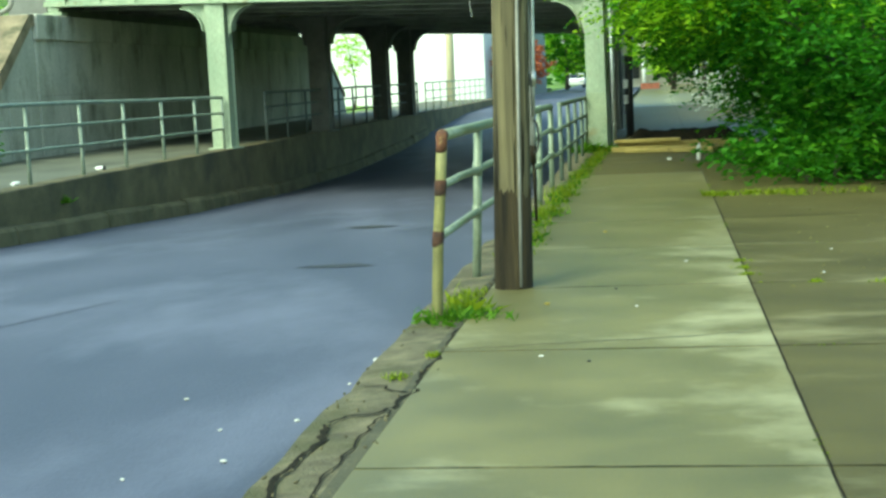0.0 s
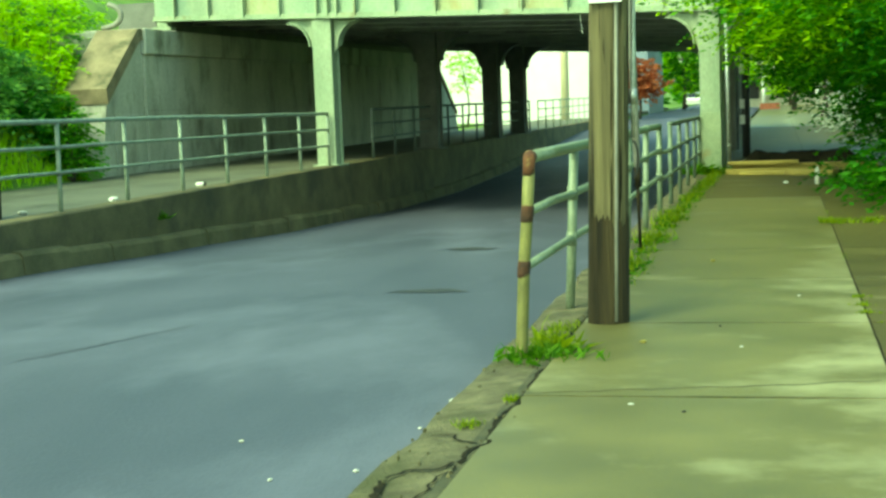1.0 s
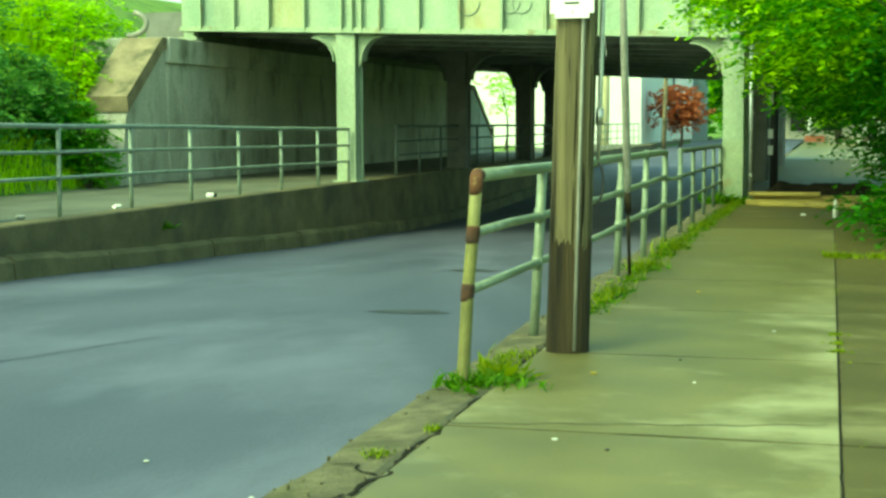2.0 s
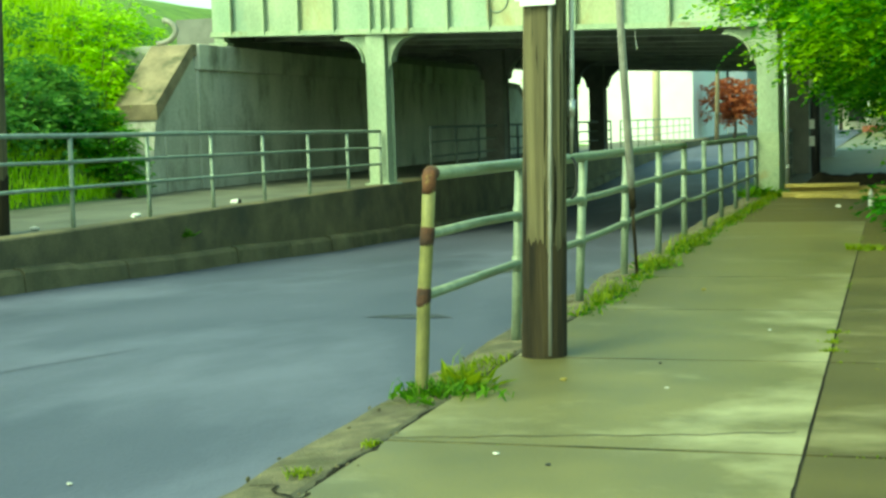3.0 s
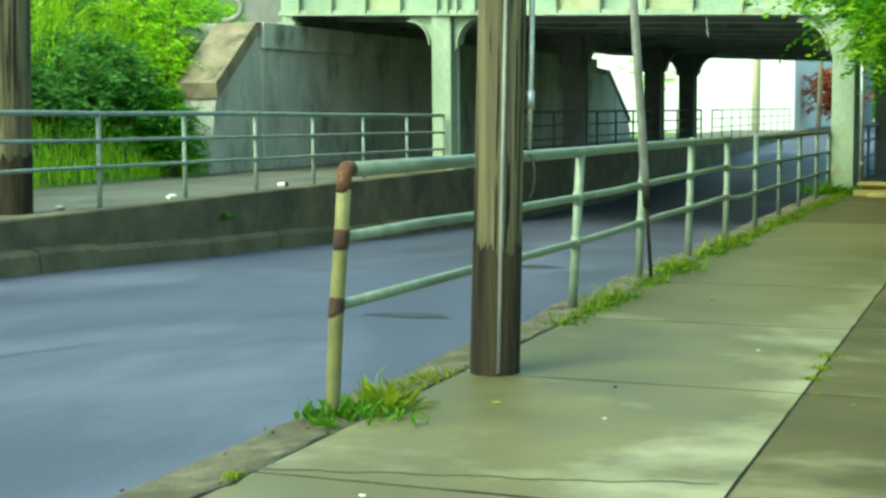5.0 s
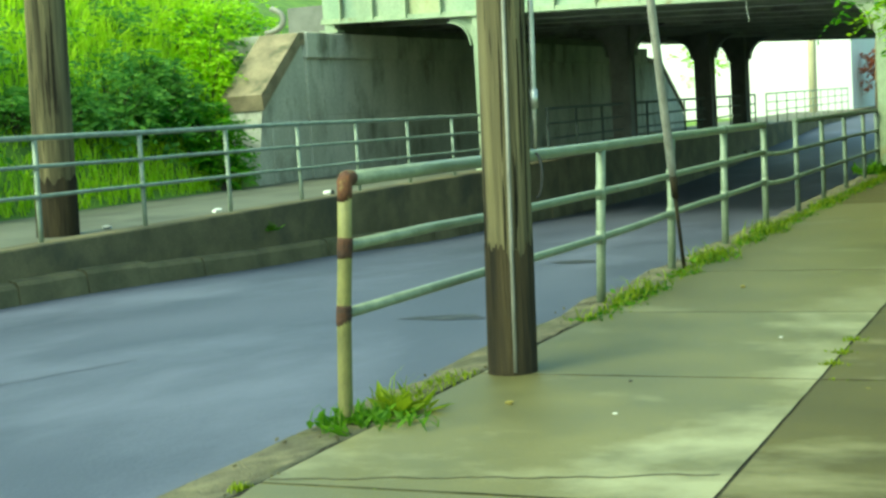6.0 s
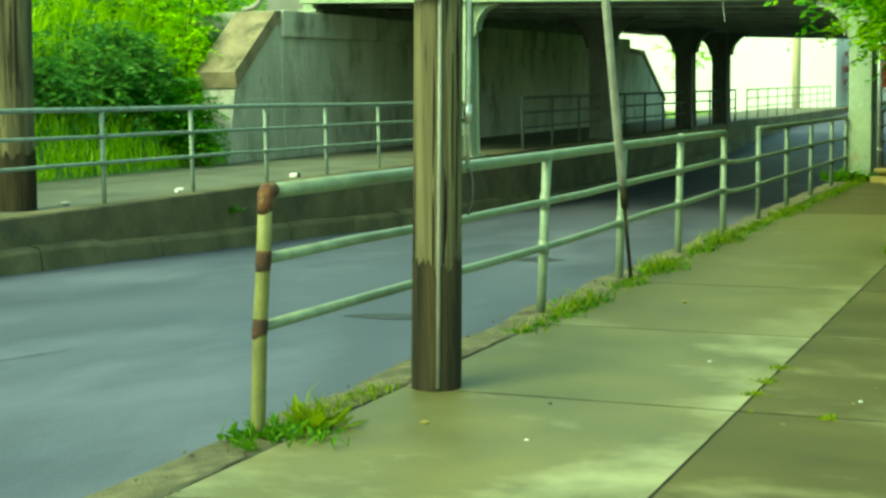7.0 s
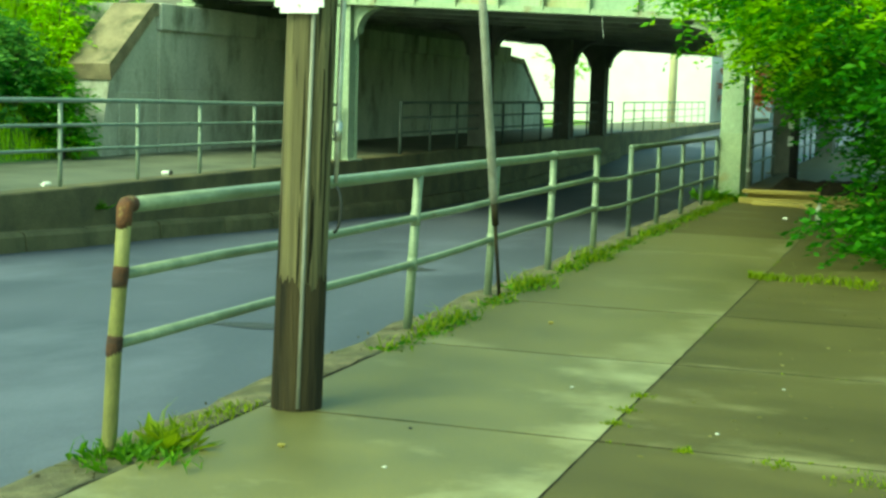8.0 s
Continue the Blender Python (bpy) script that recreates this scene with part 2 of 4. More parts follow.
def tube(bm, points, radii, sides=10):
    """A tapered tube through the points."""
    if isinstance(radii, (int, float)):
        radii = [radii] * len(points)
    pts = [Vector(p) for p in points]
    rings = []
    for i, p in enumerate(pts):
        d = (pts[min(i + 1, len(pts) - 1)] - pts[max(i - 1, 0)]).normalized()
        a = d.orthogonal().normalized() if i == 0 else (axis - d * axis.dot(d)).normalized()
        axis = a
        c = d.cross(a)
        rings.append([bm.verts.new(p + radii[i] * (math.cos(t) * a + math.sin(t) * c)) for t in [2 * math.pi * k / sides for k in range(sides)]])
    for r, s in zip(rings, rings[1:]):
        for k in range(sides):
            bm.faces.new((r[k], r[(k + 1) % sides], s[(k + 1) % sides], s[k]))
    bm.faces.new(rings[0][::-1])
    bm.faces.new(rings[-1])
    return bm


def prism(bm, outline, depth, place):
    """A flat outline (u, v) given a thickness, then set by the matrix place (u to x, thickness to y, v to z)."""
    a = [bm.verts.new(place @ Vector((u, -depth / 2, v))) for u, v in outline]
    b = [bm.verts.new(place @ Vector((u, depth / 2, v))) for u, v in outline]
    k = len(outline)
    bm.faces.new(a)
    bm.faces.new(b[::-1])
    for i in range(k):
        bm.faces.new((a[i], b[i], b[(i + 1) % k], a[(i + 1) % k]))
    bmesh.ops.recalc_face_normals(bm, faces=bm.faces)
    return bm


def blend(table, v):
    for (a, fa), (b, fb) in zip(table, table[1:]):
        if v <= b:
            t = min(max((v - a) / (b - a), 0), 1)
            t = t * t * (3 - 2 * t) * 0.35 + t * 0.65
            return fa + (fb - fa) * t
    return table[-1][1]


ROAD_PROFILE = [(-60, -0.10), (-6, -0.10), (0, -0.17), (7, -0.40), (12.5, -0.63), (18, -0.86), (25, -1.05), (32, -1.1), (40, -0.95), (50, -0.55), (60, -0.2), (75, -0.05), (2000, -0.05)]


def road_z(y):
    return blend(ROAD_PROFILE, y)


def road_top(x, y):
    return road_z(y) + 0.03 * (1 - ((x + 3.9) / 3.8) ** 2)


def hill_z(x, y):
    """Height of the land beside the road."""
    if x > 0.2:
        return -0.14
    if x > -8.0:
        return road_z(y) - 0.5
    if x > -11.7:
        return 0.02
    up = 6.0 * (1 - math.exp(-((-11.7 - x) / 3.6) ** 1.1))
    near = min(max((y + 25) / 20, 0), 1) * min(max((53 - y) / 6, 0), 1)
    return 0.02 + up * near + 0.25 * noise.noise((x * 0.4, y * 0.4, 0)) * min(1, (-11.7 - x) / 2)


# ---- ground, road, pavements ----
def build_ground():
    xs = [-3000, -800, -250, -100, -60, -45] + [-35 + i for i in range(23)] + [-11.75, -11.0, -9, -8.0, -7.75, -4, -0.1, 0.1, 0.3, 2, 5, 10, 20, 40, 80, 200, 800, 3000]
    ys = [-3000, -800, -200, -80, -50] + [-40 + i * 1.5 for i in range(80)] + [85, 95, 110, 140, 200, 400, 1000, 3000]
    bm = bmesh.new()
    g = [[bm.verts.new((x, y, hill_z(x, y))) for y in ys] for x in xs]
    for i in range(len(xs) - 1):
        for j in range(len(ys) - 1):
            bm.faces.new((g[i][j], g[i + 1][j], g[i + 1][j + 1], g[i][j + 1]))
    tagged(part("ground", bm, GRASS_GROUND, smooth=True), "grassy soil of the verge and embankment", "ground", kind="structure")


def build_road():
    bm = bmesh.new()
    ys = [-60 + i for i in range(0, 180)] + [140, 180, 300]
    xs = [-7.62, -6.5, -4, -2, -0.6, -0.12]
    g = [[bm.verts.new((x, y, road_top(x, y))) for y in ys] for x in xs]
    for i in range(len(xs) - 1):
        for j in range(len(ys) - 1):
            bm.faces.new((g[i][j], g[i + 1][j], g[i + 1][j + 1], g[i][j + 1]))
    tagged(part("road", bm, ASPHALT, smooth=True), "worn blue-grey asphalt road dipping under the bridge", "road", kind="structure")


build_ground()
build_road()



def low_wall(name, x0, x1, top, y0, y1, label, material):
    bm = bmesh.new()
    ys = [y0 + (y1 - y0) * i / 60 for i in range(61)]
    rows = [[bm.verts.new(p) for p in ((x0, y, road_z(y) - 0.6), (x0, y, top - 0.02), (x0 + 0.02, y, top), (x1 - 0.02, y, top), (x1, y, top - 0.02), (x1, y, road_z(y) - 0.6))] for y in ys]
    for a, b in zip(rows, rows[1:]):
        for k in range(5):
            bm.faces.new((a[k], b[k], b[k + 1], a[k + 1]))
    bm.faces.new(rows[0])
    bm.faces.new(rows[-1][::-1])
    bmesh.ops.recalc_face_normals(bm, faces=bm.faces)
    return tagged(part(name, bm, material), label, "wall", kind="structure")


wall_left = low_wall("wall_west", -7.98, -7.6, 0.22, -30, 75, "stained concrete retaining wall beside the dipping road", LOW_WALL)
wall_right = low_wall("wall_east", -0.17, 0.13, -0.12, -30, 75, "concrete retaining wall edging the pavement above the road", LOW_WALL)


def footing():
    """The stepped, broken foot of the far retaining wall, block by block."""
    foot = thing("footing", -7.5, 0, 0, "broken mossy concrete blocks at the foot of the wall", "kerb", kind="structure")
    inv = Matrix.Translation((7.5, 0, 0))
    r = random.Random(12)
    y = -6.0
    while y < 46:
        ln = r.uniform(1.1, 2.3)
        w, h = r.uniform(0.12, 0.15), r.uniform(0.24, 0.28)
        rows, bm = [], bmesh.new()
        for k in range(7):
            v = y + 0.015 + (ln - 0.03) * k / 6
            e, z = 0.03 * noise.noise((v * 2.1, 0, 1)), road_z(v)
            t = z + h + 0.012 * noise.noise((v * 1.7, 3, 0))
            rows.append([bm.verts.new(inv @ Vector(p)) for p in ((-7.6, v, z - 0.1), (-7.6, v, t + 0.02), (-7.6 + w * 0.75 + e, v, t), (-7.6 + w + e, v, t - 0.05), (-7.57 + w + e, v, z - 0.1))])
        for a, b in zip(rows, rows[1:]):
            for k in range(4):
                bm.faces.new((a[k], a[k + 1], b[k + 1], b[k]))
        bm.faces.new(rows[0])
        bm.faces.new(rows[-1][::-1])
        bmesh.ops.recalc_face_normals(bm, faces=bm.faces)
        part("block", bm, FOOT, foot)
        y += ln


footing()
bm = bmesh.new()
box(bm, -11.9, -7.97, -30, 120, 0.0, 0.2)
tagged(part("pavement_west", bm, PAVING_WEST), "grey concrete pavement behind the railing across the road", "pavement", kind="structure")


# ---- railway bridge ----
def girder_y(x):
    return 18.85 - 0.31 * x


def girder_z(x):
    return 2.93 - 0.047 * x


BEND = math.atan(-0.31)
bridge = thing("railway_bridge", -4, girder_y(-4), 0, "pale green riveted steel railway bridge over the road", "bridge")
INV = Matrix.Translation(-Vector(bridge.location))
X0, X1 = -12.25, 5.5
DEEP = 27.0


def along(bm, x0, x1, dy0, dy1, dz0, dz1):
    """A bar that follows the girder: dy from its front face, dz from its lower edge."""
    v = []
    for x in (x0, x1):
        for dy, dz in ((dy0, dz0), (dy1, dz0), (dy1, dz1), (dy0, dz1)):
            far = 0.31 * (x - X0) * min(max(dy, 0), DEEP) / DEEP
            v.append(bm.verts.new(INV @ Vector((x, girder_y(x) + dy + far, girder_z(x) + dz))))
    for f in ((0, 1, 2, 3), (7, 6, 5, 4), (0, 4, 5, 1), (1, 5, 6, 2), (2, 6, 7, 3), (3, 7, 4, 0)):
        bm.faces.new([v[i] for i in f])
    bmesh.ops.recalc_face_normals(bm, faces=bm.faces)


bm = bmesh.new()
along(bm, X0, X1, -0.16, 0.16, 0.0, 0.035)
along(bm, X0, X1, -0.10, 0.0, 0.035, 0.11)
part("bottom_flange", bm, STEEL, bridge)
bm = bmesh.new()
along(bm, X0, X1, -0.18, 0.18, 1.9, 1.94)
part("top_flange", bm, STEEL, bridge)
EDGES = [X0] + [-11.66 + 0.92 * k for k in range(19)] + [X1]
for a, b in zip(EDGES, EDGES[1:]):
    bm = bmesh.new()
    along(bm, a, b, 0.0, 0.03, 0.035, 1.9)
    part("web_panel", bm, (PANEL, PANEL_CREAM, PANEL_MINT)[int(3 * abs(math.sin(7.3 * a)))], bridge)
STIFF = EDGES[1:-1] + [-7.72, -7.5]
for x in STIFF:
    bm = bmesh.new()
    along(bm, x - 0.014, x + 0.014, -0.14, 0.0, 0.036, 1.9)
    along(bm, x - 0.075, x - 0.014, -0.022, 0.0, 0.12, 1.9)
    part("stiffener", bm, STEEL, bridge)
XE, SHORT = 0.62, 8.5  # east of this line the deck is only SHORT deep
bm = bmesh.new()
along(bm, X0, XE, 0.03, DEEP, 0.3, 0.7)
part("deck", bm, STEEL_DARK, bridge, "sooty dark bridge deck")
bm = bmesh.new()
along(bm, XE, X1, 0.03, SHORT, 0.305, 0.7)
part("deck", bm, STEEL_DARK, bridge, "sooty dark bridge deck")
bm = bmesh.new()
along(bm, X0, XE, DEEP - 0.1, DEEP + 0.05, 0.0, 1.9)
part("far_girder", bm, STEEL_DARK, bridge, "sooty dark girder")
bm = bmesh.new()
along(bm, XE, X1, SHORT - 0.1, SHORT + 0.05, 0.0, 1.9)
part("far_girder", bm, STEEL_DARK, bridge, "sooty dark girder")
for k in range(1, 12):
    dy = DEEP * k / 12
    bm, xe = bmesh.new(), X1 if dy < SHORT - 0.3 else XE
    along(bm, X0, xe, dy - 0.012, dy + 0.012, 0.02, 0.3)
    along(bm, X0, xe, dy - 0.12, dy + 0.12, 0.0, 0.02)
    part("floor_beam", bm, STEEL_DARK, bridge, "sooty dark beam")
# scrawled marks on the web, as plain shapes
SCRAWL = surface("faded_marks", (0.20, 0.26, 0.20), (0.28, 0.33, 0.26), 9, 50, 0.7, 0.0)
for x, w in ((-5.05, 0.24), (-4.15, 0.2), (-3.9, 0.2)):
    bm = bmesh.new()
    pts = [(x + w * math.cos(a), girder_y(x + w * math.cos(a)) - 0.012, girder_z(x) + 0.62 + w * math.sin(a)) for a in [math.pi * (0.9 + 0.14 * k) for k in range(9)]]
    tube(bm, [INV @ Vector(p) for p in pts], 0.014, 6)
    part("mark", bm, SCRAWL, bridge, "faded painted mark")
part("hanging_wire", tube(bmesh.new(), [INV @ Vector(c) for c in ((-2.2, girder_y(-2.2) - 0.1, girder_z(-2.2)), (-2.19, girder_y(-2.2) - 0.1, girder_z(-2.2) - 0.2), (-2.16, girder_y(-2.2) - 0.1, girder_z(-2.2) - 0.38))], 0.009, 6), METAL, bridge, "pale loose wire")
bm = bmesh.new()
box(bm, -0.22, 0.22, -0.18, 0.18, 0.0, 0.07, 0.01)
box(bm, -0.13, 0.13, -0.12, 0.12, 0.07, 0.2, 0.02)
bearing = part("bearing", bm, STEEL, bridge, "pale bearing block")
bearing.location = INV @ Vector((-12.0, girder_y(-12.0), girder_z(-12.0) - 0.2))


def bridge_column(x, y, base, top, material, label, w=0.44, reach=0.62, drop=0.75):
    """Riveted column with spreading curved brackets under the girder."""
    col = thing("bridge_column", x, y, base, label, "column", "columns of the bridge")
    h, d = top - base, 0.36
    m = Matrix.Rotation(BEND * 0.6, 4, "Z")

    def turned(bm, name):
        bmesh.ops.transform(bm, matrix=m, verts=bm.verts)
        return part(name, bm, material, col)

    bm = bmesh.new()
    box(bm, -w / 2 + 0.05, w / 2 - 0.05, -d / 2 + 0.03, d / 2 - 0.03, 0, h)
    turned(bm, "web")
    for s in (-1, 1):
        turned(box(bmesh.new(), -w / 2, w / 2, min(s * d / 2, s * (d / 2 - 0.03)), max(s * d / 2, s * (d / 2 - 0.03)), 0, h, 0.004), "flange")
    turned(box(bmesh.new(), -w / 2 - 0.08, w / 2 + 0.08, -d / 2 - 0.08, d / 2 + 0.08, 0, 0.04, 0.01), "base_plate")
    bm = bmesh.new()
    for k in range(int(h / 0.16)):
        for u in (-w / 2 + 0.04, w / 2 - 0.04):
            bmesh.ops.create_icosphere(bm, subdivisions=1, radius=0.016, matrix=Matrix.Translation((u, -d / 2, 0.1 + 0.16 * k)))
    tagged(turned(bm, "rivet"), kind="stuff")
    for s in (-1, 1):
        out = [(s * w / 2, h - drop), (s * w / 2, h)] + [(s * (w / 2 + reach), h), (s * (w / 2 + reach), h - 0.06)]
        out += [(s * (w / 2 + 0.1 + (reach - 0.1) * (1 - math.sin(a))), h - 0.06 - (drop - 0.25) * (1 - math.cos(a))) for a in [math.pi / 2 * k / 7 for k in range(1, 8)]]
        turned(prism(bmesh.new(), out, 0.06, Matrix.Identity(4)), "bracket")
        rim = out[3:]
        bm = bmesh.new()
        for (u0, v0), (u1, v1) in zip(rim, rim[1:]):
            vs = [bm.verts.new(c) for c in ((u0, -0.12, v0), (u0, 0.12, v0), (u1, 0.12, v1), (u1, -0.12, v1))]
            lo = [bm.verts.new((c.co.x + s * 0.02, c.co.y, c.co.z - 0.02)) for c in vs]
            for f in ((0, 1, 2, 3), (7, 6, 5, 4), (0, 4, 5, 1), (1, 5, 6, 2), (2, 6, 7, 3), (3, 7, 4, 0)):
                bm.faces.new([(vs + lo)[i] for i in f])
        bmesh.ops.recalc_face_normals(bm, faces=bm.faces)
        turned(bm, "bracket_rim")
    return col


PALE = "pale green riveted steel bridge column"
UNDER_DECK = "dark grey steel bridge column, shade put into its colour"
bridge_column(-7.86, girder_y(-7.86) + 0.1, 0.2, girder_z(-7.86), STEEL, PALE)
east_column = bridge_column(0.25, girder_y(0.25) + 0.1, -0.03, girder_z(0.25), STEEL, PALE, 0.37)
bm = box(bmesh.new(), -0.19, 0.19, -0.186, 0.186, 0.0, 1.12, 0.004)
bmesh.ops.transform(bm, matrix=Matrix.Rotation(BEND * 0.6, 4, "Z"), verts=bm.verts)
part("painted_foot", bm, LOWER_PAINT, east_column, "darker green repainted foot")
# Columns under the deck: a darker copy, their shade put into the colour.
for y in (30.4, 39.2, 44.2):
    bridge_column(-7.8, y, 0.2, girder_z(-7.75) + 0.05, DARK_GREY_PAINT, UNDER_DECK, 0.55, 0.95, 0.95)
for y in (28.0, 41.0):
    bridge_column(0.2, y, -0.03, girder_z(0.33) + 0.05, DARK_GREY_PAINT, UNDER_DECK, 0.5)
sign_post = thing("sign_post", 0.72, 24.6, -0.03, "dark metal post with narrow white plates under the bridge", "sign post")
part("post", tube(bmesh.new(), [(0, 0, 0), (0.01, 0, 2.3)], 0.09, 12), CABLE, sign_post, smooth=True)
for z0, z1 in ((1.85, 2.25), (1.1, 1.3), (0.75, 0.95)):
    part("plate", box(bmesh.new(), -0.13, -0.02, -0.105, -0.094, z0, z1, 0.003), SIGN, sign_post, "white plate")
conduit = thing("conduit", 0.55, girder_y(0.62) - 0.1, -0.03, "thin pale metal conduit beside the bridge column", "pipe")
part("pipe", tube(bmesh.new(), [(0, 0, 0), (-0.02, 0, 2.85)], 0.035, 10), METAL, conduit, smooth=True)
for h in (0.5, 1.6, 2.6):
    part("clip", tube(bmesh.new(), [(0, 0, h), (0, 0, h + 0.04)], 0.045, 10), METAL, conduit)

# ---- abutments and wing wall ----
abut = tagged(part("wall_abutment_west", box(bmesh.new(), -16, -11.78, 20.9, 46.5, 0.0, 2.72), WALL_CON), "water-stained concrete abutment under the bridge", "wall", kind="structure")
part("beam_seat", box(bmesh.new(), -16, -11.70, 20.85, 46.55, 2.72, 3.27, 0.02), WALL_CON, abut)
part("ballast_wall", box(bmesh.new(), -13.2, -12.27, 22.75, 46.4, 3.2, 3.95), DARK_GREY_PAINT, abut, "dark grey ballast wall")
for y in (20.9, 23.6, 26.3, 29.0, 31.7, 34.4, 37.1, 39.8, 42.5):
    for z0, z1 in ((0.2, 1.5), (1.51, 2.715)):
        off = 0.004 + 0.012 * abs(noise.noise((y, z0, 5)))
        part("panel", box(bmesh.new(), -11.8, -11.78 + off, y + 0.006, y + 2.69, z0, z1, 0.006), WALL_CON, abut)
tagged(part("wall_abutment_east", box(bmesh.new(), 5.3, 8, 17.6, 26.0, -0.14, 2.7), WALL_CON), "shaded concrete abutment behind the trees", "wall", kind="structure")
bm = prism(bmesh.new(), [(20.9, 0), (18.75, 0), (18.9, 1.0), (19.06, 1.68), (20.6, 3.0), (20.9, 3.0)], 0.75, pose(-12.2, 0, 0, 0, 0, 90))
wing = tagged(part("wall_wing_west", bm, WALL_CON), "sloping concrete wing wall of the bridge", "wall", kind="structure")
part("facing_block", box(bmesh.new(), -11.84, -11.80, 19.4, 20.88, 0.2, 1.45, 0.01), WALL_CON, wing)
bm = prism(bmesh.new(), [(19.02, 1.68), (18.96, 1.99), (20.62, 3.25), (21.3, 3.28), (21.3, 3.05), (20.7, 3.0)], 0.94, pose(-12.23, 0, 0, 0, 0, 90))
tagged(part("coping_west", bm, COPING), "tan stone coping sloping down the wing wall", "coping", kind="structure")
bm = prism(bmesh.new(), [(46.55, 0), (52.4, 0), (51.8, 0.9), (48.7, 2.7), (46.55, 2.8)], 0.7, pose(-12.2, 0, 0, 0, 0, 90))
tagged(part("wall_wing_far", bm, WALL_CON), "pale concrete wing wall beyond the bridge", "wall", kind="structure")
bm = prism(bmesh.new(), [(51.95, 0.9), (51.9, 1.08), (48.75, 2.9), (46.6, 2.98), (46.6, 2.81), (48.7, 2.71)], 0.8, pose(-12.2, 0, 0, 0, 0, 90))
tagged(part("coping_far", bm, COPING), "tan stone coping on the far wing wall", "coping", kind="structure")
drain = thing("drain_pipe", -12.7, 20.9, 3.27, "bent grey drain pipe on top of the abutment", "pipe")
part("pipe", tube(bmesh.new(), [(0.45 * math.cos(a), 0, 0.30 + 0.26 * math.sin(a)) for a in [math.pi * (-0.5 + 0.11 * k) for k in range(9)]], 0.06, 10), GUARD, drain, smooth=True)


# ---- railings ----
def railing(name, posts, x, base, top, mid, low, r, material, label, lift=0.0, fall=0.0, top_fall=None, lean=0.0):
    """Pipe railing; lift raises its first post's end, fall lowers it along its length, lean tilts its posts towards +x."""
    ra = thing(name, x, posts[0], base, label, "railing", "pipe railings")

    def dz(y, h=0.0):
        if h == top and top_fall is not None:
            return -top_fall * (y - posts[0])
        return lift * max(0, 1 - (y - posts[0]) / 3.9) - fall * (y - posts[0])

    def dx(y, h):
        return lean * (h - 0.5) * min(1, max(0, 1.6 - (y - posts[0]) / 7))

    for k, y in enumerate(posts):
        if k == 0 and lift:
            continue
        bm = tube(bmesh.new(), [(dx(y, -0.12), y - posts[0], -0.12), (dx(y, top), y - posts[0], top + dz(y, top) - 0.01)], r, 12)
        part("post", bm, material, ra, smooth=True)
        for h in (mid, low):
            part("collar", tube(bmesh.new(), [(dx(y, h), y - posts[0], h + dz(y) - r * 1.5), (dx(y, h), y - posts[0], h + dz(y) + r * 1.5)], r * 1.12, 10), material, ra, smooth=True)
    for h, rr in ((top, r * 1.12), (mid, r * 0.8), (low, r * 0.8)):
        pts = []
        for a, b in zip(posts, posts[1:]):
            for s in (0, 0.5):
                y = a + (b - a) * s
                pts.append((dx(y, h) + 0.006 * noise.noise((y, h, 1)), y - posts[0], h + dz(y, h) + 0.012 * noise.noise((y * 0.7, h * 9, 2))))
        pts.append((dx(posts[-1], h), posts[-1] - posts[0], h + dz(posts[-1], h)))
        if lift:
            pts[0] = (0.04 if h == top else 0.024 if h == mid else -0.006, 0.09 if h == top else 0.0, h + dz(posts[0], h))
        part("rail", tube(bmesh.new(), pts, rr, 12), material, ra, smooth=True)
    return ra


near_rail = railing("railing", [0.0, 1.94, 3.92, 5.84, 7.78, 9.68], 0.0, 0.0, 1.142, 0.785, 0.465, 0.033, RAIL, "pale green painted pipe railing with a rusty yellowed end post", lift=0.045, fall=0.0005, top_fall=0.0072, lean=0.05)
end = part("end_post", tube(bmesh.new(), [(-0.042, 0, -0.12), (-0.036, 0, 0.0), (-0.006, 0, 0.51), (0.024, 0, 0.83), (0.044, 0, 1.11)], [0.037, 0.036, 0.035, 0.0345, 0.034], 14), RAIL_POST, near_rail, "yellowed end post with rust", smooth=True)
part("elbow", tube(bmesh.new(), [(0.038, 0.0, 1.04), (0.042, 0.0, 1.09), (0.044, 0.0, 1.13), (0.044, 0.018, 1.147), (0.043, 0.04, 1.148), (0.042, 0.07, 1.146)], [0.0347, 0.0355, 0.0372, 0.0372, 0.0372, 0.0371], 14), RUST, near_rail, "rusty elbow", smooth=True)
for z, x in ((0.828, 0.024), (0.510, -0.006)):
    part("rust_collar", tube(bmesh.new(), [(x - 0.006, 0, z - 0.055), (x - 0.004, 0, z - 0.03), (x, 0, z), (x + 0.003, 0, z + 0.03), (x + 0.005, 0, z + 0.045)], [0.0350, 0.0375, 0.0385, 0.0375, 0.0350], 12), RUST_DARK, end, "dark rusted collar", smooth=True)
part("cap", tube(bmesh.new(), [(0, 9.68, 1.04), (0, 9.68, 1.085), (0, 9.68, 1.105)], [0.04, 0.045, 0.02], 12), RAIL, near_rail, smooth=True)
part("cap", tube(bmesh.new(), [(0.02, 7.78, 1.06), (0.02, 7.78, 1.115), (0.02, 7.78, 1.135)], [0.04, 0.045, 0.02], 12), RAIL, near_rail, smooth=True)
for h, g in ((0.765, 0.72), (0.445, 0.4)):
    part("link_rail", tube(bmesh.new(), [(0, 9.68, h), (0.01, 10.2, h - 0.03), (0, 11.0, h - 0.05), (0, 11.55, g)], 0.024, 10), RAIL, near_rail, "sagging rail", smooth=True)
railing("railing", [11.55, 13.4, 15.3, 17.2, 18.7], 0.0, 0.0, 1.05, 0.72, 0.4, 0.03, RAIL_MID, "dull green pipe railing leading up to the bridge column", fall=0.006)
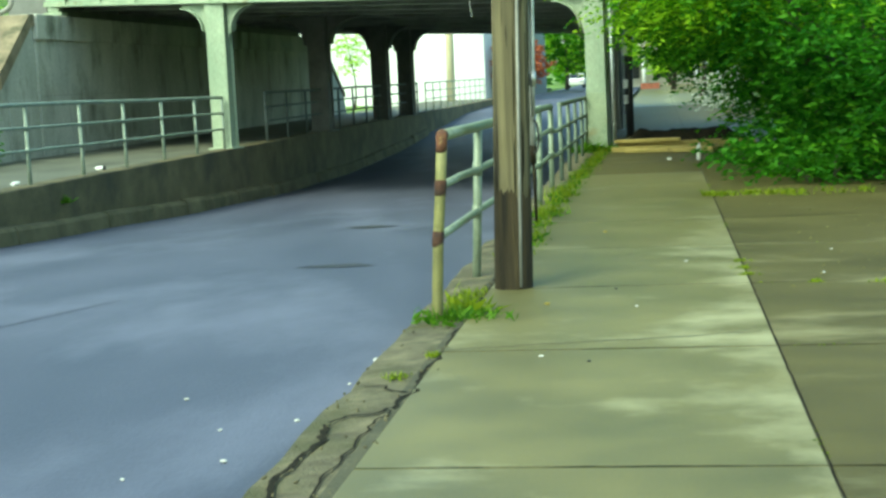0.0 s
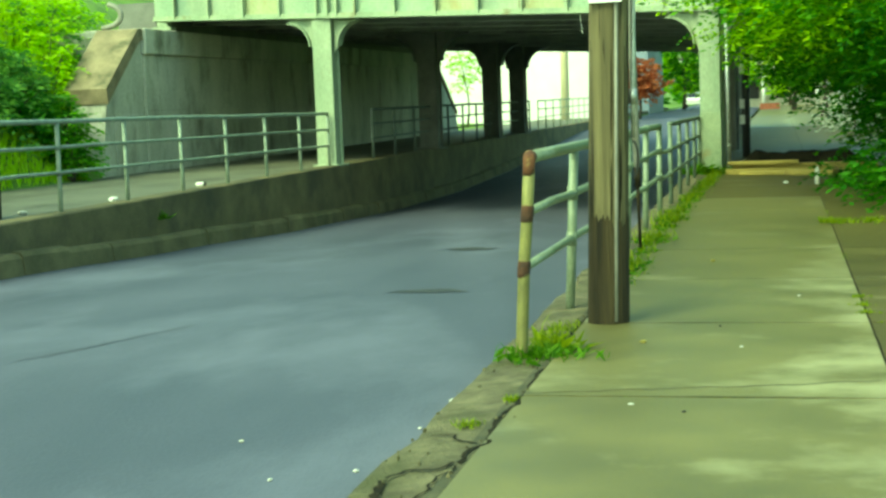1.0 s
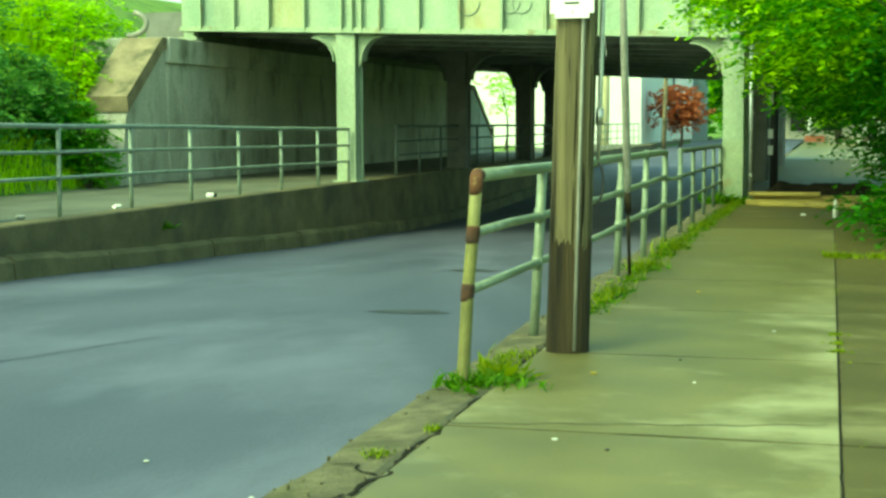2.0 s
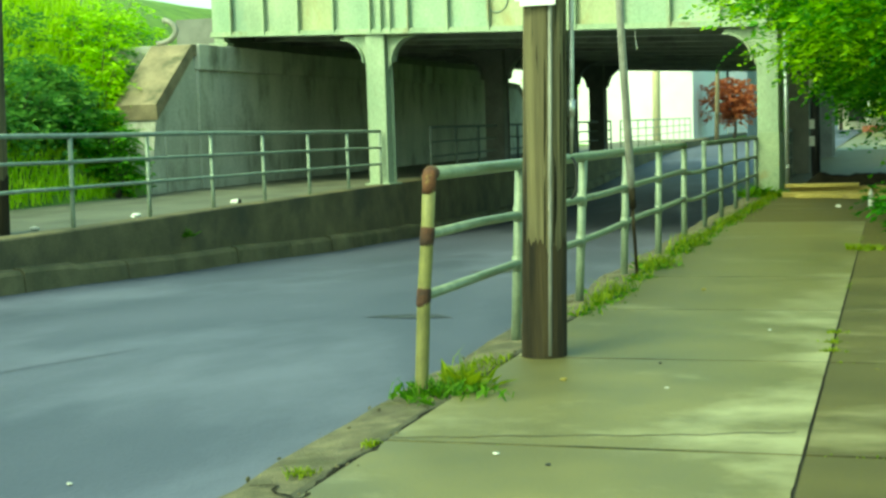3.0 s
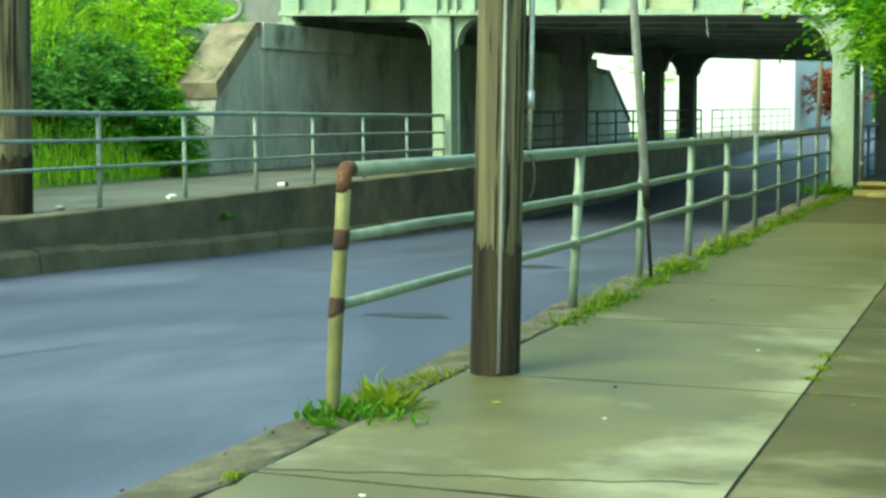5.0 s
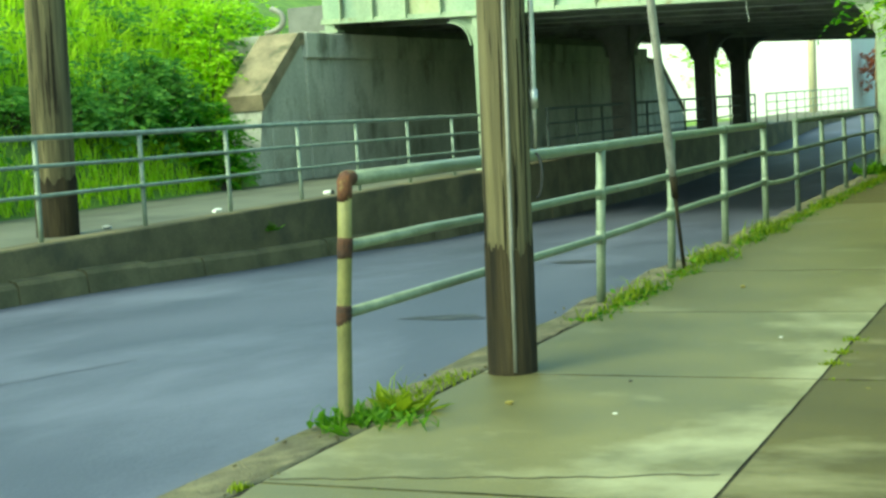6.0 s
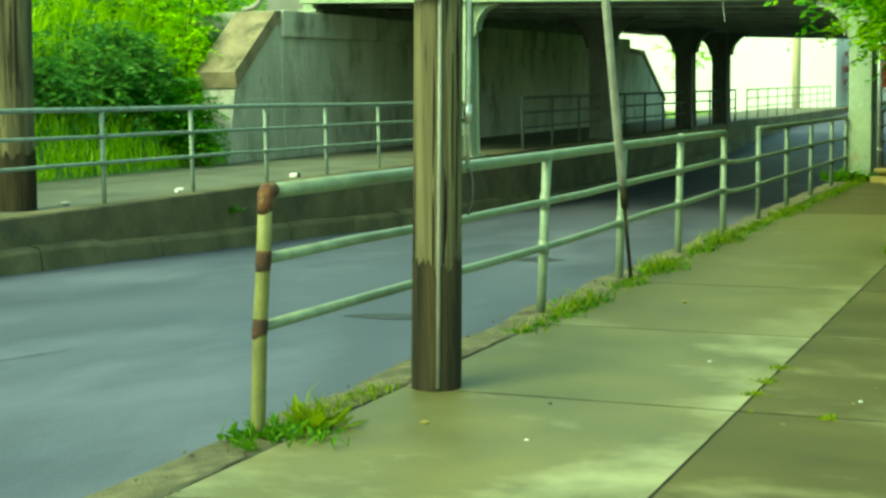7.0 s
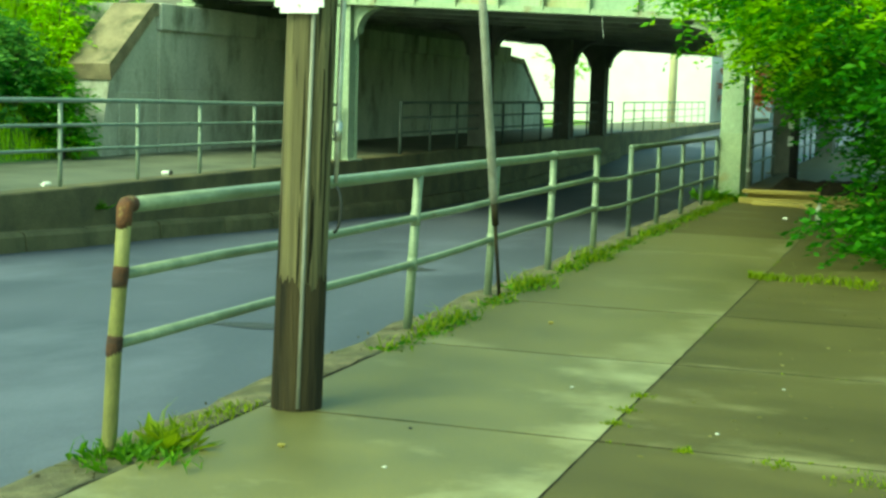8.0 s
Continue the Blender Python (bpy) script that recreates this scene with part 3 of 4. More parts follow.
railing("railing", [1.2, 3.25, 5.28, 7.3, 9.32, 11.34, 13.36, 15.29, 17.26, 19.23, 21.1], -7.81, 0.2, 1.278, 0.94, 0.605, 0.03, RAIL_FAR, "grey-green pipe railing across the road", fall=0.0084, lean=0.028)
railing("railing", [48.5 + 2 * i for i in range(11)], -7.8, 0.2, 1.15, 0.82, 0.49, 0.025, STEEL, "pale pipe railing beyond the bridge")
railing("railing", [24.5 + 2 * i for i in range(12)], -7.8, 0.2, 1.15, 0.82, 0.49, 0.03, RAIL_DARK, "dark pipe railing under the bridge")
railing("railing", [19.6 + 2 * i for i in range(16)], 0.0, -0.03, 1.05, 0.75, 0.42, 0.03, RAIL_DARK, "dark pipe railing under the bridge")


# ---- poles ----
def pole(x, y, base, height, r0, r1, label, damp):
    p = thing("utility_pole", x, y, base, label, "utility pole")
    bm = bmesh.new()
    n, sides = 40, 40
    rings = []
    for i in range(n + 1):
        z = -0.1 + (height + 0.1) * (i / n) ** 2
        r = r0 + (r1 - r0) * max(z, 0) / height
        ring = []
        for k in range(sides):
            a = 2 * math.pi * k / sides
            rr = r * (1 + 0.028 * noise.noise((math.cos(a) * 5, math.sin(a) * 5, z * 0.35)) + 0.015 * noise.noise((math.cos(a) * 14, math.sin(a) * 14, z * 0.6)))
            ring.append(bm.verts.new((rr * math.cos(a), rr * math.sin(a), z)))
        rings.append(ring)
    for a, b in zip(rings, rings[1:]):
        for k in range(sides):
            bm.faces.new((a[k], a[(k + 1) % sides], b[(k + 1) % sides], b[k]))
    bm.faces.new(rings[-1])
    part("trunk", bm, damp, p, smooth=True)
    return p


def butt(p, r, top, seed):
    """Dark creosoted foot of a pole, with an uneven upper edge."""
    bm = bmesh.new()
    n, rows = 80, []
    for s in (0, 0.35, 0.7, 1):
        rows.append([bm.verts.new(((r - 0.004 * s) * (1 + 0.028 * noise.noise((math.cos(a) * 5, math.sin(a) * 5, 0))) * math.cos(a), (r - 0.004 * s) * (1 + 0.028 * noise.noise((math.cos(a) * 5, math.sin(a) * 5, 0))) * math.sin(a), -0.05 + s * (top + 0.1 * noise.noise((math.cos(a) * 2.5, math.sin(a) * 2.5, seed)) + 0.06 * noise.noise((math.cos(a) * 9, math.sin(a) * 9, seed + 4))))) for a in [2 * math.pi * k / n for k in range(n)]])
    for a, b in zip(rows, rows[1:]):
        for k in range(n):
            bm.faces.new((a[k], a[(k + 1) % n], b[(k + 1) % n], b[k]))
    part("butt", bm, BUTT, p, "dark damp creosoted foot", smooth=True)


def splits(p, r0, r1, height, top, count, seed):
    """Long weathering splits down a pole, each a thin dark sliver in its face."""
    r = random.Random(seed)
    bm = bmesh.new()
    for _ in range(count):
        a, z, ln = r.uniform(0, 6.283), r.uniform(0.3, top), r.uniform(0.25, 0.9)
        left, right = [], []
        for k in range(9):
            t = k / 8
            zz = z + ln * t
            b = a + 0.05 * noise.noise((zz * 3, seed, a))
            w = 0.0055 * math.sin(math.pi * t) ** 0.6 + 0.0006
            rad = r0 + (r1 - r0) * zz / height
            rad *= 1.003 + 0.028 * noise.noise((math.cos(b) * 5, math.sin(b) * 5, zz * 0.35)) + 0.015 * noise.noise((math.cos(b) * 14, math.sin(b) * 14, zz * 0.6))
            left.append(bm.verts.new((rad * math.cos(b - w / rad), rad * math.sin(b - w / rad), zz)))
            right.append(bm.verts.new((rad * math.cos(b + w / rad), rad * math.sin(b + w / rad), zz)))
        for k in range(8):
            bm.faces.new((left[k], right[k], right[k + 1], left[k + 1]))
    tagged(part("split", bm, SOIL, p, "dark weathering splits"), kind="stuff")


near_pole = pole(0.322, 1.27, 0, 12, 0.131, 0.105, "weathered olive-brown wooden utility pole by the railing", WOOD)
splits(near_pole, 0.131, 0.105, 12, 2.6, 60, 5)
butt(near_pole, 0.1355, 0.74, 3)
near_pole.rotation_euler = (0, radians(1.5), 0)
az = radians(27)
px, py = math.sin(az), -math.cos(az)
bm = tube(bmesh.new(), [(px * r, py * r, z) for z, r in ((0.02, 0.140), (0.8, 0.137), (1.0, 0.133), (2.2, 0.130), (6, 0.120))], 0.011, 8)
part("ground_wire", bm, GUARD, near_pole, "pale ground wire moulding", smooth=True)
bm = tube(bmesh.new(), [(0.15, 0.05, 1.2), (0.15, 0.05, 1.45), (0.147, 0.05, 3), (0.135, 0.05, 8)], [0.012, 0.016, 0.016, 0.016], 8)
part("riser", bm, METAL, near_pole, "pale riser conduit", smooth=True)
part("coupling", tube(bmesh.new(), [(0.15, 0.05, 1.42), (0.15, 0.05, 1.52)], 0.024, 10), METAL, near_pole, smooth=True)
bm = tube(bmesh.new(), [(0.15 + 0.035 * math.sin(a), 0.05, 1.06 + 0.12 * math.cos(a)) for a in [0.35 * k for k in range(10)]], 0.009, 6)
part("cable_loop", bm, CABLE, near_pole, "black cable loop", smooth=True)
notice = thing("notice", 0.37, 1.12, 2.07, "white metal street notice with rounded corners on the pole", "sign")
bm = bmesh.new()
box(bm, -0.135, 0.135, -0.004, 0.004, -0.01, 0.42)
es = [e for e in bm.edges if abs(e.verts[0].co.y - e.verts[1].co.y) > 0.005]
bmesh.ops.bevel(bm, geom=es, offset=0.03, segments=4, affect="EDGES")
part("plate", bm, SIGN, notice)
for z, w, m in ((0.075, 0.09, CABLE), (0.16, 0.16, SIGN_RED), (0.24, 0.14, SIGN_RED), (0.32, 0.16, SIGN_RED)):
    part("print_bar", box(bmesh.new(), -w / 2, w / 2, -0.0075, -0.004, z, z + (0.012 if m is CABLE else 0.04)), m, notice, "printed bar")
for z in (0.03, 0.39):
    part("bolt", tube(bmesh.new(), [(0, -0.003, z), (0, -0.012, z)], 0.007, 8), METAL, notice)
guy = thing("guy_wire", 0.12, 5.72, 0, "slanting steel guy wire with a weathered grey guard", "guy wire")


def guy_at(z):
    return (0.0175 * z, -0.355 * z, z)


part("wire", tube(bmesh.new(), [guy_at(0.0), guy_at(11.8)], 0.007, 6), METAL, guy)
part("guard", tube(bmesh.new(), [guy_at(z) for z in (0.72, 0.9, 1.5, 2.2, 2.75)], [0.02, 0.036, 0.034, 0.032, 0.026], 10), GUARD, guy, "grey split guard", smooth=True)
part("anchor_rod", tube(bmesh.new(), [guy_at(-0.05), guy_at(0.75)], 0.016, 8), BUTT, guy, "dark anchor rod", smooth=True)
part("clamp", tube(bmesh.new(), [guy_at(0.62), guy_at(0.8)], 0.03, 8), BUTT, guy, "dark clamp", smooth=True)
far_pole = pole(-8.46, 8.4, 0.2, 11, 0.255, 0.2, "weathered brown wooden utility pole behind the far railing", WOOD)
splits(far_pole, 0.255, 0.2, 11, 4.5, 40, 6)
butt(far_pole, 0.262, 0.75, 8)
far_pole.rotation_euler = (0, radians(2.0), 0)

# ---- plants ----
def leaf(out, p, u, s, rng, broad=0.22):
    w = u.cross(Vector((rng.uniform(-1.1, 1.1), rng.uniform(-1.1, 1.1), 0.8))).normalized()
    n = u.cross(w) * (s * 0.1)
    out.append((p, p + u * s * 0.45 + w * s * broad - n, p + u * s - n, p + u * s * 0.45 - w * s * broad - n))


def spray(out, p, d, length, count, size, rng):
    """A drooping twig with leaves on both sides."""
    for k in range(count):
        t = (k + 0.5) / count
        c = p + d * (length * t) + Vector((0, 0, -0.35 * length * t * t))
        side = d.cross(Vector((0, 0, 1))).normalized() * (1 if k % 2 else -1)
        u = (d * 0.6 + side * rng.uniform(0.5, 1.1) + Vector((0, 0, rng.uniform(-0.6, 0.25)))).normalized()
        leaf(out, c, u, size * rng.uniform(0.65, 1.25), rng)


def blade(out, p, h, w, rng, lean=0.5):
    t = rng.uniform(0, 6.283)
    d, s = Vector((math.cos(t), math.sin(t), 0)), Vector((-math.sin(t), math.cos(t), 0)) * w
    k = lean * rng.uniform(0.3, 1)
    m, e = p + d * (h * k * 0.35) + Vector((0, 0, h * 0.6)), p + d * (h * k) + Vector((0, 0, h * (1 - 0.25 * k)))
    out.append((p - s, p + s, m + s * 0.8, m - s * 0.8))
    out.append((m - s * 0.8, m + s * 0.8, e + s * 0.1, e - s * 0.1))


def leaf_mesh(name, quads, material, parent, label=""):
    v = [tuple(c) for q in quads for c in q]
    me = bpy.data.meshes.new(name)
    me.from_pydata(v, [], [(4 * i, 4 * i + 1, 4 * i + 2, 4 * i + 3) for i in range(len(quads))])
    me.materials.append(material)
    ob = new(name, me)
    ob.parent = parent
    return tagged(ob, label) if label else ob


def outward(rng, up=0.2):
    t = rng.uniform(0, 6.283)
    return Vector((math.cos(t), math.sin(t), rng.uniform(-0.5, up))).normalized()


def tree(x, y, base, label, tips, r0, material, size, per_tip, seed, name="tree"):
    """A tree from the places of its branch tips, given relative to its foot."""
    rng = random.Random(seed)
    t = thing(name, x, y, base, label, "tree")
    top = max(p.z for p in tips) * 0.8
    trunk = [Vector((0.15 * math.sin(k), 0.15 * math.cos(2 * k), top * k / 5)) for k in range(6)]
    part("trunk", tube(bmesh.new(), [(0, 0, -0.2)] + [tuple(p) for p in trunk[1:]], [r0 * 1.25] + [r0 * (1 - 0.16 * k) for k in range(1, 6)], 12), BARK, t, smooth=True)
    bm, q = bmesh.new(), []
    for i, p in enumerate(tips):
        if i % 4 == 0:
            a = trunk[min(5, max(1, int(p.z / top * 4)))]
            tube(bm, [a, a.lerp(p, 0.5) + Vector((0, 0, 0.15)), p], [r0 * 0.3, r0 * 0.18, 0.008], 5)
        for _ in range(per_tip):
            o = Vector((rng.gauss(0, 0.28), rng.gauss(0, 0.28), rng.gauss(0, 0.2)))
            spray(q, p + o, outward(rng), rng.uniform(0.3, 0.6), 9, size, rng)
    tagged(part("limb", bm, BARK, t, smooth=True), kind="stuff")
    leaf_mesh("crown", q, material, t)
    return t


rng = random.Random(4)


def edge_x(z, y):
    """How far the foliage reaches over the pavement."""
    return blend([(-0.5, 2.6), (0.6, 2.5), (1.0, 2.4), (1.5, 2.05), (2.0, 1.45), (2.4, 0.75), (2.9, 0.0), (8, -0.1)], z) + max(0, 15.8 - y) * 0.19 + 0.35 * noise.noise((y * 0.6, z * 0.9, 11))


tips, lit = [], []
while len(tips) < 700:
    y, z = 7.6 + 10.0 * rng.random(), rng.uniform(0.15, 5.5) if rng.random() < 0.7 else rng.uniform(0.1, 2.2)
    x = edge_x(z, y) + 0.35 + 5.5 * rng.random() ** 1.8
    if z < 2.2 and y < 8.6 and x < 3.0:
        continue
    if z < 1.0 and y > 13 and x < 3.0:
        continue
    if noise.noise((x * 0.8, y * 0.8, z * 0.9)) < -0.15:
        continue
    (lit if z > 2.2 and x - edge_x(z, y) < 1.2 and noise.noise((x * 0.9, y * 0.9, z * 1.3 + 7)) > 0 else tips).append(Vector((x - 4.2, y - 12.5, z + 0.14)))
# outer sprays drooping over the pavement, coloured by height as lit or shaded
while len(lit) < 640:
    z = rng.uniform(1.9, 5.0) if rng.random() < 0.75 else rng.uniform(0.5, 2.2)
    y = 9.5 + 7.8 * rng.random() ** 0.8
    x = edge_x(z, y) - 0.05 + 3.2 * rng.random() ** 1.4
    if noise.noise((x * 0.9, y * 0.9, z * 1.3 + 7)) < 0.06:
        continue
    lit.append(Vector((x - 4.2, y - 12.5, z + 0.14)))
for _ in range(40):
    lit.append(Vector((rng.uniform(2.5, 4.2) - 4.2, rng.uniform(9.2, 12.5) - 12.5, rng.uniform(0.25, 0.7))))
# the crown's unseen spreading top, added to shade the pavement's right side
while len(tips) < 760:
    t, rr = rng.uniform(0, 6.283), 6.5 * math.sqrt(rng.random())
    z = 5.0 + 3.0 * rng.random() * (1 - (rr / 7.0) ** 2)
    if rr * math.cos(t) < 0.2:
        continue
    tips.append(Vector((rr * math.cos(t), -2.0 + rr * math.sin(t) * 1.1, z)))
# the crown takes the dark leaf, its inner shade put into the colour
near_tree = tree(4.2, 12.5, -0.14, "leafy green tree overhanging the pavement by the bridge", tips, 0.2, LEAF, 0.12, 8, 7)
rng.shuffle(lit)
# leaf tone stands in for light: bright high up, dark low down
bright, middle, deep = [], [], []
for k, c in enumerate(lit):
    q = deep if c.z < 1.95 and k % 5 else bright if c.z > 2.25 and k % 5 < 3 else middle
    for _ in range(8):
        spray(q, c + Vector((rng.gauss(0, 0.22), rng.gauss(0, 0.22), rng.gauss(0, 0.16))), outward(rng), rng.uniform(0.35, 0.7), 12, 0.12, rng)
leaf_mesh("outer_foliage", bright, LEAF_LIGHT, near_tree, "outer leaves coloured bright as if lit by the sky")
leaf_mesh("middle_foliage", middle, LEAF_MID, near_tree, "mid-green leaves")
leaf_mesh("low_foliage", deep, LEAF, near_tree, "lower leaves coloured dark green for the crown's shade")


def stuff(name, x, y, z, quads, material, label, category):
    me = leaf_mesh(name, quads, material, None)
    me.location = (x, y, z)
    return tagged(me, label, category, kind="stuff")


def hill_top(x, y):
    return Vector((x, y, hill_z(x, y)))


q = []
for _ in range(42000):
    x, y = -11.86 - 15 * rng.random() ** 1.4, rng.uniform(-4, 23)
    if x > -12.7 and y > 18.2:
        continue
    thick = noise.noise((x * 0.5, y * 0.5, 3))
    blade(q, hill_top(x, y), rng.uniform(0.14, 0.36) * (1.3 + thick) * (1 if x > -13 else 1.9), rng.uniform(0.010, 0.020), rng, 0.9)
stuff("hill_grass", 0, 0, 0, q, GRASS, "bright tall grass covering the embankment", "grass")
q = []
for _ in range(700):
    x, y = -12.2 - 2.4 * rng.random() ** 1.2, rng.uniform(-2, 22)
    if (x > -13.0 and y > 18) or noise.noise((x * 0.5, y * 0.5, 8)) < 0.05:
        continue
    for _ in range(5):
        spray(q, hill_top(x, y) + Vector((rng.gauss(0, 0.25), rng.gauss(0, 0.25), rng.uniform(0.2, 1.0))), outward(rng), 0.5, 8, 0.17, rng)
stuff("hill_scrub", 0, 0, 0, q, SCRUB, "green leafy scrub on the embankment", "shrubs")


def bush(x, y, base, w, h, count, material, label, seed, size=0.15):
    r = random.Random(seed)
    b = thing("bush", x, y, base, label, "bush", "bushes on the embankment")
    q, bm = [], bmesh.new()
    for k in range(count):
        t = r.uniform(0, 6.283)
        rr = w * math.sqrt(r.random())
        z = h * r.random() * (1 - 0.5 * (rr / w) ** 2)
        p = Vector((rr * math.cos(t), rr * math.sin(t), z))
        if k % 9 == 0:
            tube(bm, [(0.1 * math.cos(t), 0.1 * math.sin(t), -0.15), tuple(p * 0.6), tuple(p)], [0.02, 0.014, 0.006], 5)
        spray(q, p, outward(r, 0.5), 0.4, 8, size, r)
    tagged(part("stem", bm, BARK, b), kind="stuff")
    leaf_mesh("foliage", q, material, b)


BANK = ((-12.3, 17.9, 0.5, 1.2, LEAF_MID), (-11.95, 17.5, 0.4, 1.4, LEAF_MID), (-12.7, 16.7, 0.6, 0.9, LEAF), (-12.9, 17.4, 0.7, 1.2, SCRUB), (-13.0, 15.8, 0.8, 0.9, SCRUB), (-12.9, 14.4, 0.6, 0.7, SCRUB), (-13.0, 12.9, 0.7, 0.7, SCRUB), (-12.8, 11.2, 0.6, 0.6, SCRUB), (-13.1, 9.8, 0.7, 0.7, SCRUB), (-13.5, 17.3, 0.7, 0.7, SCRUB), (-13.3, 19.4, 0.7, 1.5, LEAF_LIGHT), (-14.1, 20.6, 0.9, 1.4, LEAF_LIGHT), (-13.3, 21.6, 0.8, 1.3, LEAF_LIGHT), (-14.8, 22.8, 1.0, 1.2, LEAF_LIGHT))
for k, (x, y, w, h, m) in enumerate(BANK):
    bush(x, y, hill_z(x, y), w, h, 190, m, {LEAF: "dark green leafy bush on the embankment", SCRUB: "grey-green scrubby bush on the embankment", LEAF_MID: "green leafy bush on the embankment", LEAF_LIGHT: "bright yellow-green bush on the embankment"}[m], 30 + k)

# grass and weeds along the foot of the railing
q, q2 = [], []
for _ in range(7500):
    y = 3.0 + 16 * rng.random()
    n = max(0.0, 0.45 + 1.3 * noise.noise((y * 1.3, 0, 2)))
    if rng.random() > 0.12 + n * 0.8:
        continue
    x = 0.17 + rng.gauss(0, 0.045) * (1 + n) + 0.015 * max(0, y - 8)
    if rng.random() < 0.5:
        blade(q, Vector((x, y, -0.02)), rng.uniform(0.03, 0.13) * (0.6 + n), 0.006, rng, 1.4)
    else:
        u = outward(rng, 0.8)
        leaf(q2, Vector((x, y, 0.0)), Vector((u.x, u.y, abs(u.z) * 0.8 + 0.05)).normalized(), rng.uniform(0.025, 0.075) * (0.6 + 0.6 * n), rng, 0.28)
for _ in range(420):
    x, y = rng.uniform(-0.05, 0.16), 0.05 + 1.2 * rng.random() ** 1.4
    blade(q, Vector((x, y, -0.02)), rng.uniform(0.02, 0.07), 0.005, rng, 1.5)
stuff("verge_grass", 0, 0, 0, q, YELLOW_WEED, "bright yellowish grass growing along the railing foot", "grass")
stuff("verge_weeds", 0, 0, 0, q2, WEED, "low leafy weeds along the railing foot", "weeds")


def weed(x, y, z, spread, height, count, label, seed, material):
    r = random.Random(seed)
    w = thing("weed", x, y, z, label, "weed", "weeds in the pavement joints")
    q, g = [], []
    for _ in range(count):
        p = Vector((r.gauss(0, spread * 0.4), r.gauss(0, spread * 0.4), 0.0))
        t = r.uniform(0, 6.283)
        u = Vector((math.cos(t), math.sin(t), r.uniform(0.1, 0.9))).normalized()
        leaf(q, p, u, r.uniform(0.5, 1.1) * height, r, 0.16)
        if r.random() < 0.7:
            blade(g, p, height * r.uniform(0.6, 1.3), 0.004, r, 0.9)
    tagged(leaf_mesh("leaf_rosette", q, material, w), kind="stuff")
    tagged(leaf_mesh("blade", g, material, w), kind="stuff")


weed(0.02, -0.03, -0.01, 0.25, 0.11, 80, "green weed clump around the railing's end post", 1, WEED)
weed(0.14, 0.24, -0.01, 0.12, 0.19, 40, "tall yellowish weed by the end post", 2, YELLOW_WEED)
weed(0.05, 0.08, -0.01, 0.2, 0.10, 14, "spiky green weed by the end post", 6, WEED)
weed(-0.02, 18.25, -0.01, 0.3, 0.3, 70, "tall grass tuft at the bridge column's foot", 4, WEED)
weed(0.42, 18.3, 0.0, 0.25, 0.2, 50, "grass tuft at the bridge column's foot", 5, WEED)
weed(0.30, -0.02, 0.0, 0.2, 0.09, 22, "low spreading green weed by the end post", 3, WEED)
for k, (x, y, s) in enumerate(((1.965, 1.6, 0.07), (1.965, 1.95, 0.08), (1.965, 2.35, 0.08), (2.85, 1.1, 0.12), (3.25, 0.95, 0.2), (0.02, -1.75, 0.09), (0.13, -1.2, 0.06), (2.4, 1.18, 0.06), (2.9, 7.9, 0.2))):
    weed(x, y, -0.005, s, 0.032, 30 + int(200 * s), "small yellowish weed in a pavement joint", 10 + k, YELLOW_WEED)
weed(-7.56, 11.95, -0.12, 0.1, 0.16, 26, "green weed growing from the foot of the far wall", 30, WEED)
q = []
for _ in range(900):
    x, y = 1.85 + 2.0 * rng.random() ** 1.5, 8.15 + rng.gauss(0, 0.13)
    if noise.noise((x * 3, y * 3, 14)) < -0.1:
        continue
    blade(q, Vector((x, y, 0.0)), rng.uniform(0.03, 0.09), 0.006, rng, 1.6)
stuff("dry_grass", 0, 0, 0, q, YELLOW_WEED, "yellowish low grass on the pavement edge", "grass")
q = []
for _ in range(700):
    x, y = rng.uniform(2.0, 4.8), 0.4 + 13 * rng.random() ** 0.8
    if noise.noise((x * 0.9, y * 0.9, 21)) < -0.1:
        continue
    t = rng.uniform(0, 6.283)
    leaf(q, Vector((x, y, 0.006)), Vector((math.cos(t), math.sin(t), 0.05)), rng.uniform(0.012, 0.04), rng, 0.2)
stuff("fallen_leaves", 0, 0, 0, q, LITTER, "fallen yellowed leaves scattered on the pavement", "leaves")
for k, (x, y) in enumerate(((2.9, 11.2), (2.6, 14.2), (3.4, 9.6))):
    bush(x, y, -0.03, 0.5, 0.55, 70, LEAF, "low green shoots under the tree", 60 + k, 0.11)

# ---- beyond the bridge ----
house = thing("white_building", -14.5, 84, -0.2, "large white rendered building beyond the bridge", "building")
part("wall", box(bmesh.new(), -12, 6.0, -9, 8, 0, 9), WHITE, house)
part("roof", box(bmesh.new(), -12.2, 6.2, -9.2, 8.2, 9, 9.3, 0.03), COPING, house)
for k in range(4):
    w = part("window", box(bmesh.new(), -9.6 + 3.6 * k, -8.2 + 3.6 * k, -9.06, -8.95, 5.4, 7.0), GLASS, house, "dark window")
    part("sill", box(bmesh.new(), -9.7 + 3.6 * k, -8.1 + 3.6 * k, -9.14, -8.98, 5.28, 5.38), COPING, w)
shop = thing("grey_building", -9.5, 108, -0.2, "blue-grey clad building further up the road", "building")
part("wall", box(bmesh.new(), -6, 1.6, -8, 6, 0, 7), CLAD, shop)
part("roof", box(bmesh.new(), -6.2, 1.8, -8.2, 6.2, 7, 7.25, 0.03), STEEL_DARK, shop)
for k in range(3):
    for z in (1.0, 4.2):
        part("window", box(bmesh.new(), -4.9 + 2.1 * k, -3.9 + 2.1 * k, -8.05, -7.9, z, z + 1.5), GLASS, shop, "dark window")
p = thing("utility_pole", -10.1, 72, 0, "pale yellowish wooden pole in front of the white building", "utility pole")
part("trunk", tube(bmesh.new(), [(0, 0, -0.2), (0.05, 0, 5), (0.1, 0, 10)], [0.23, 0.2, 0.16], 16), PALE_WOOD, p, smooth=True)
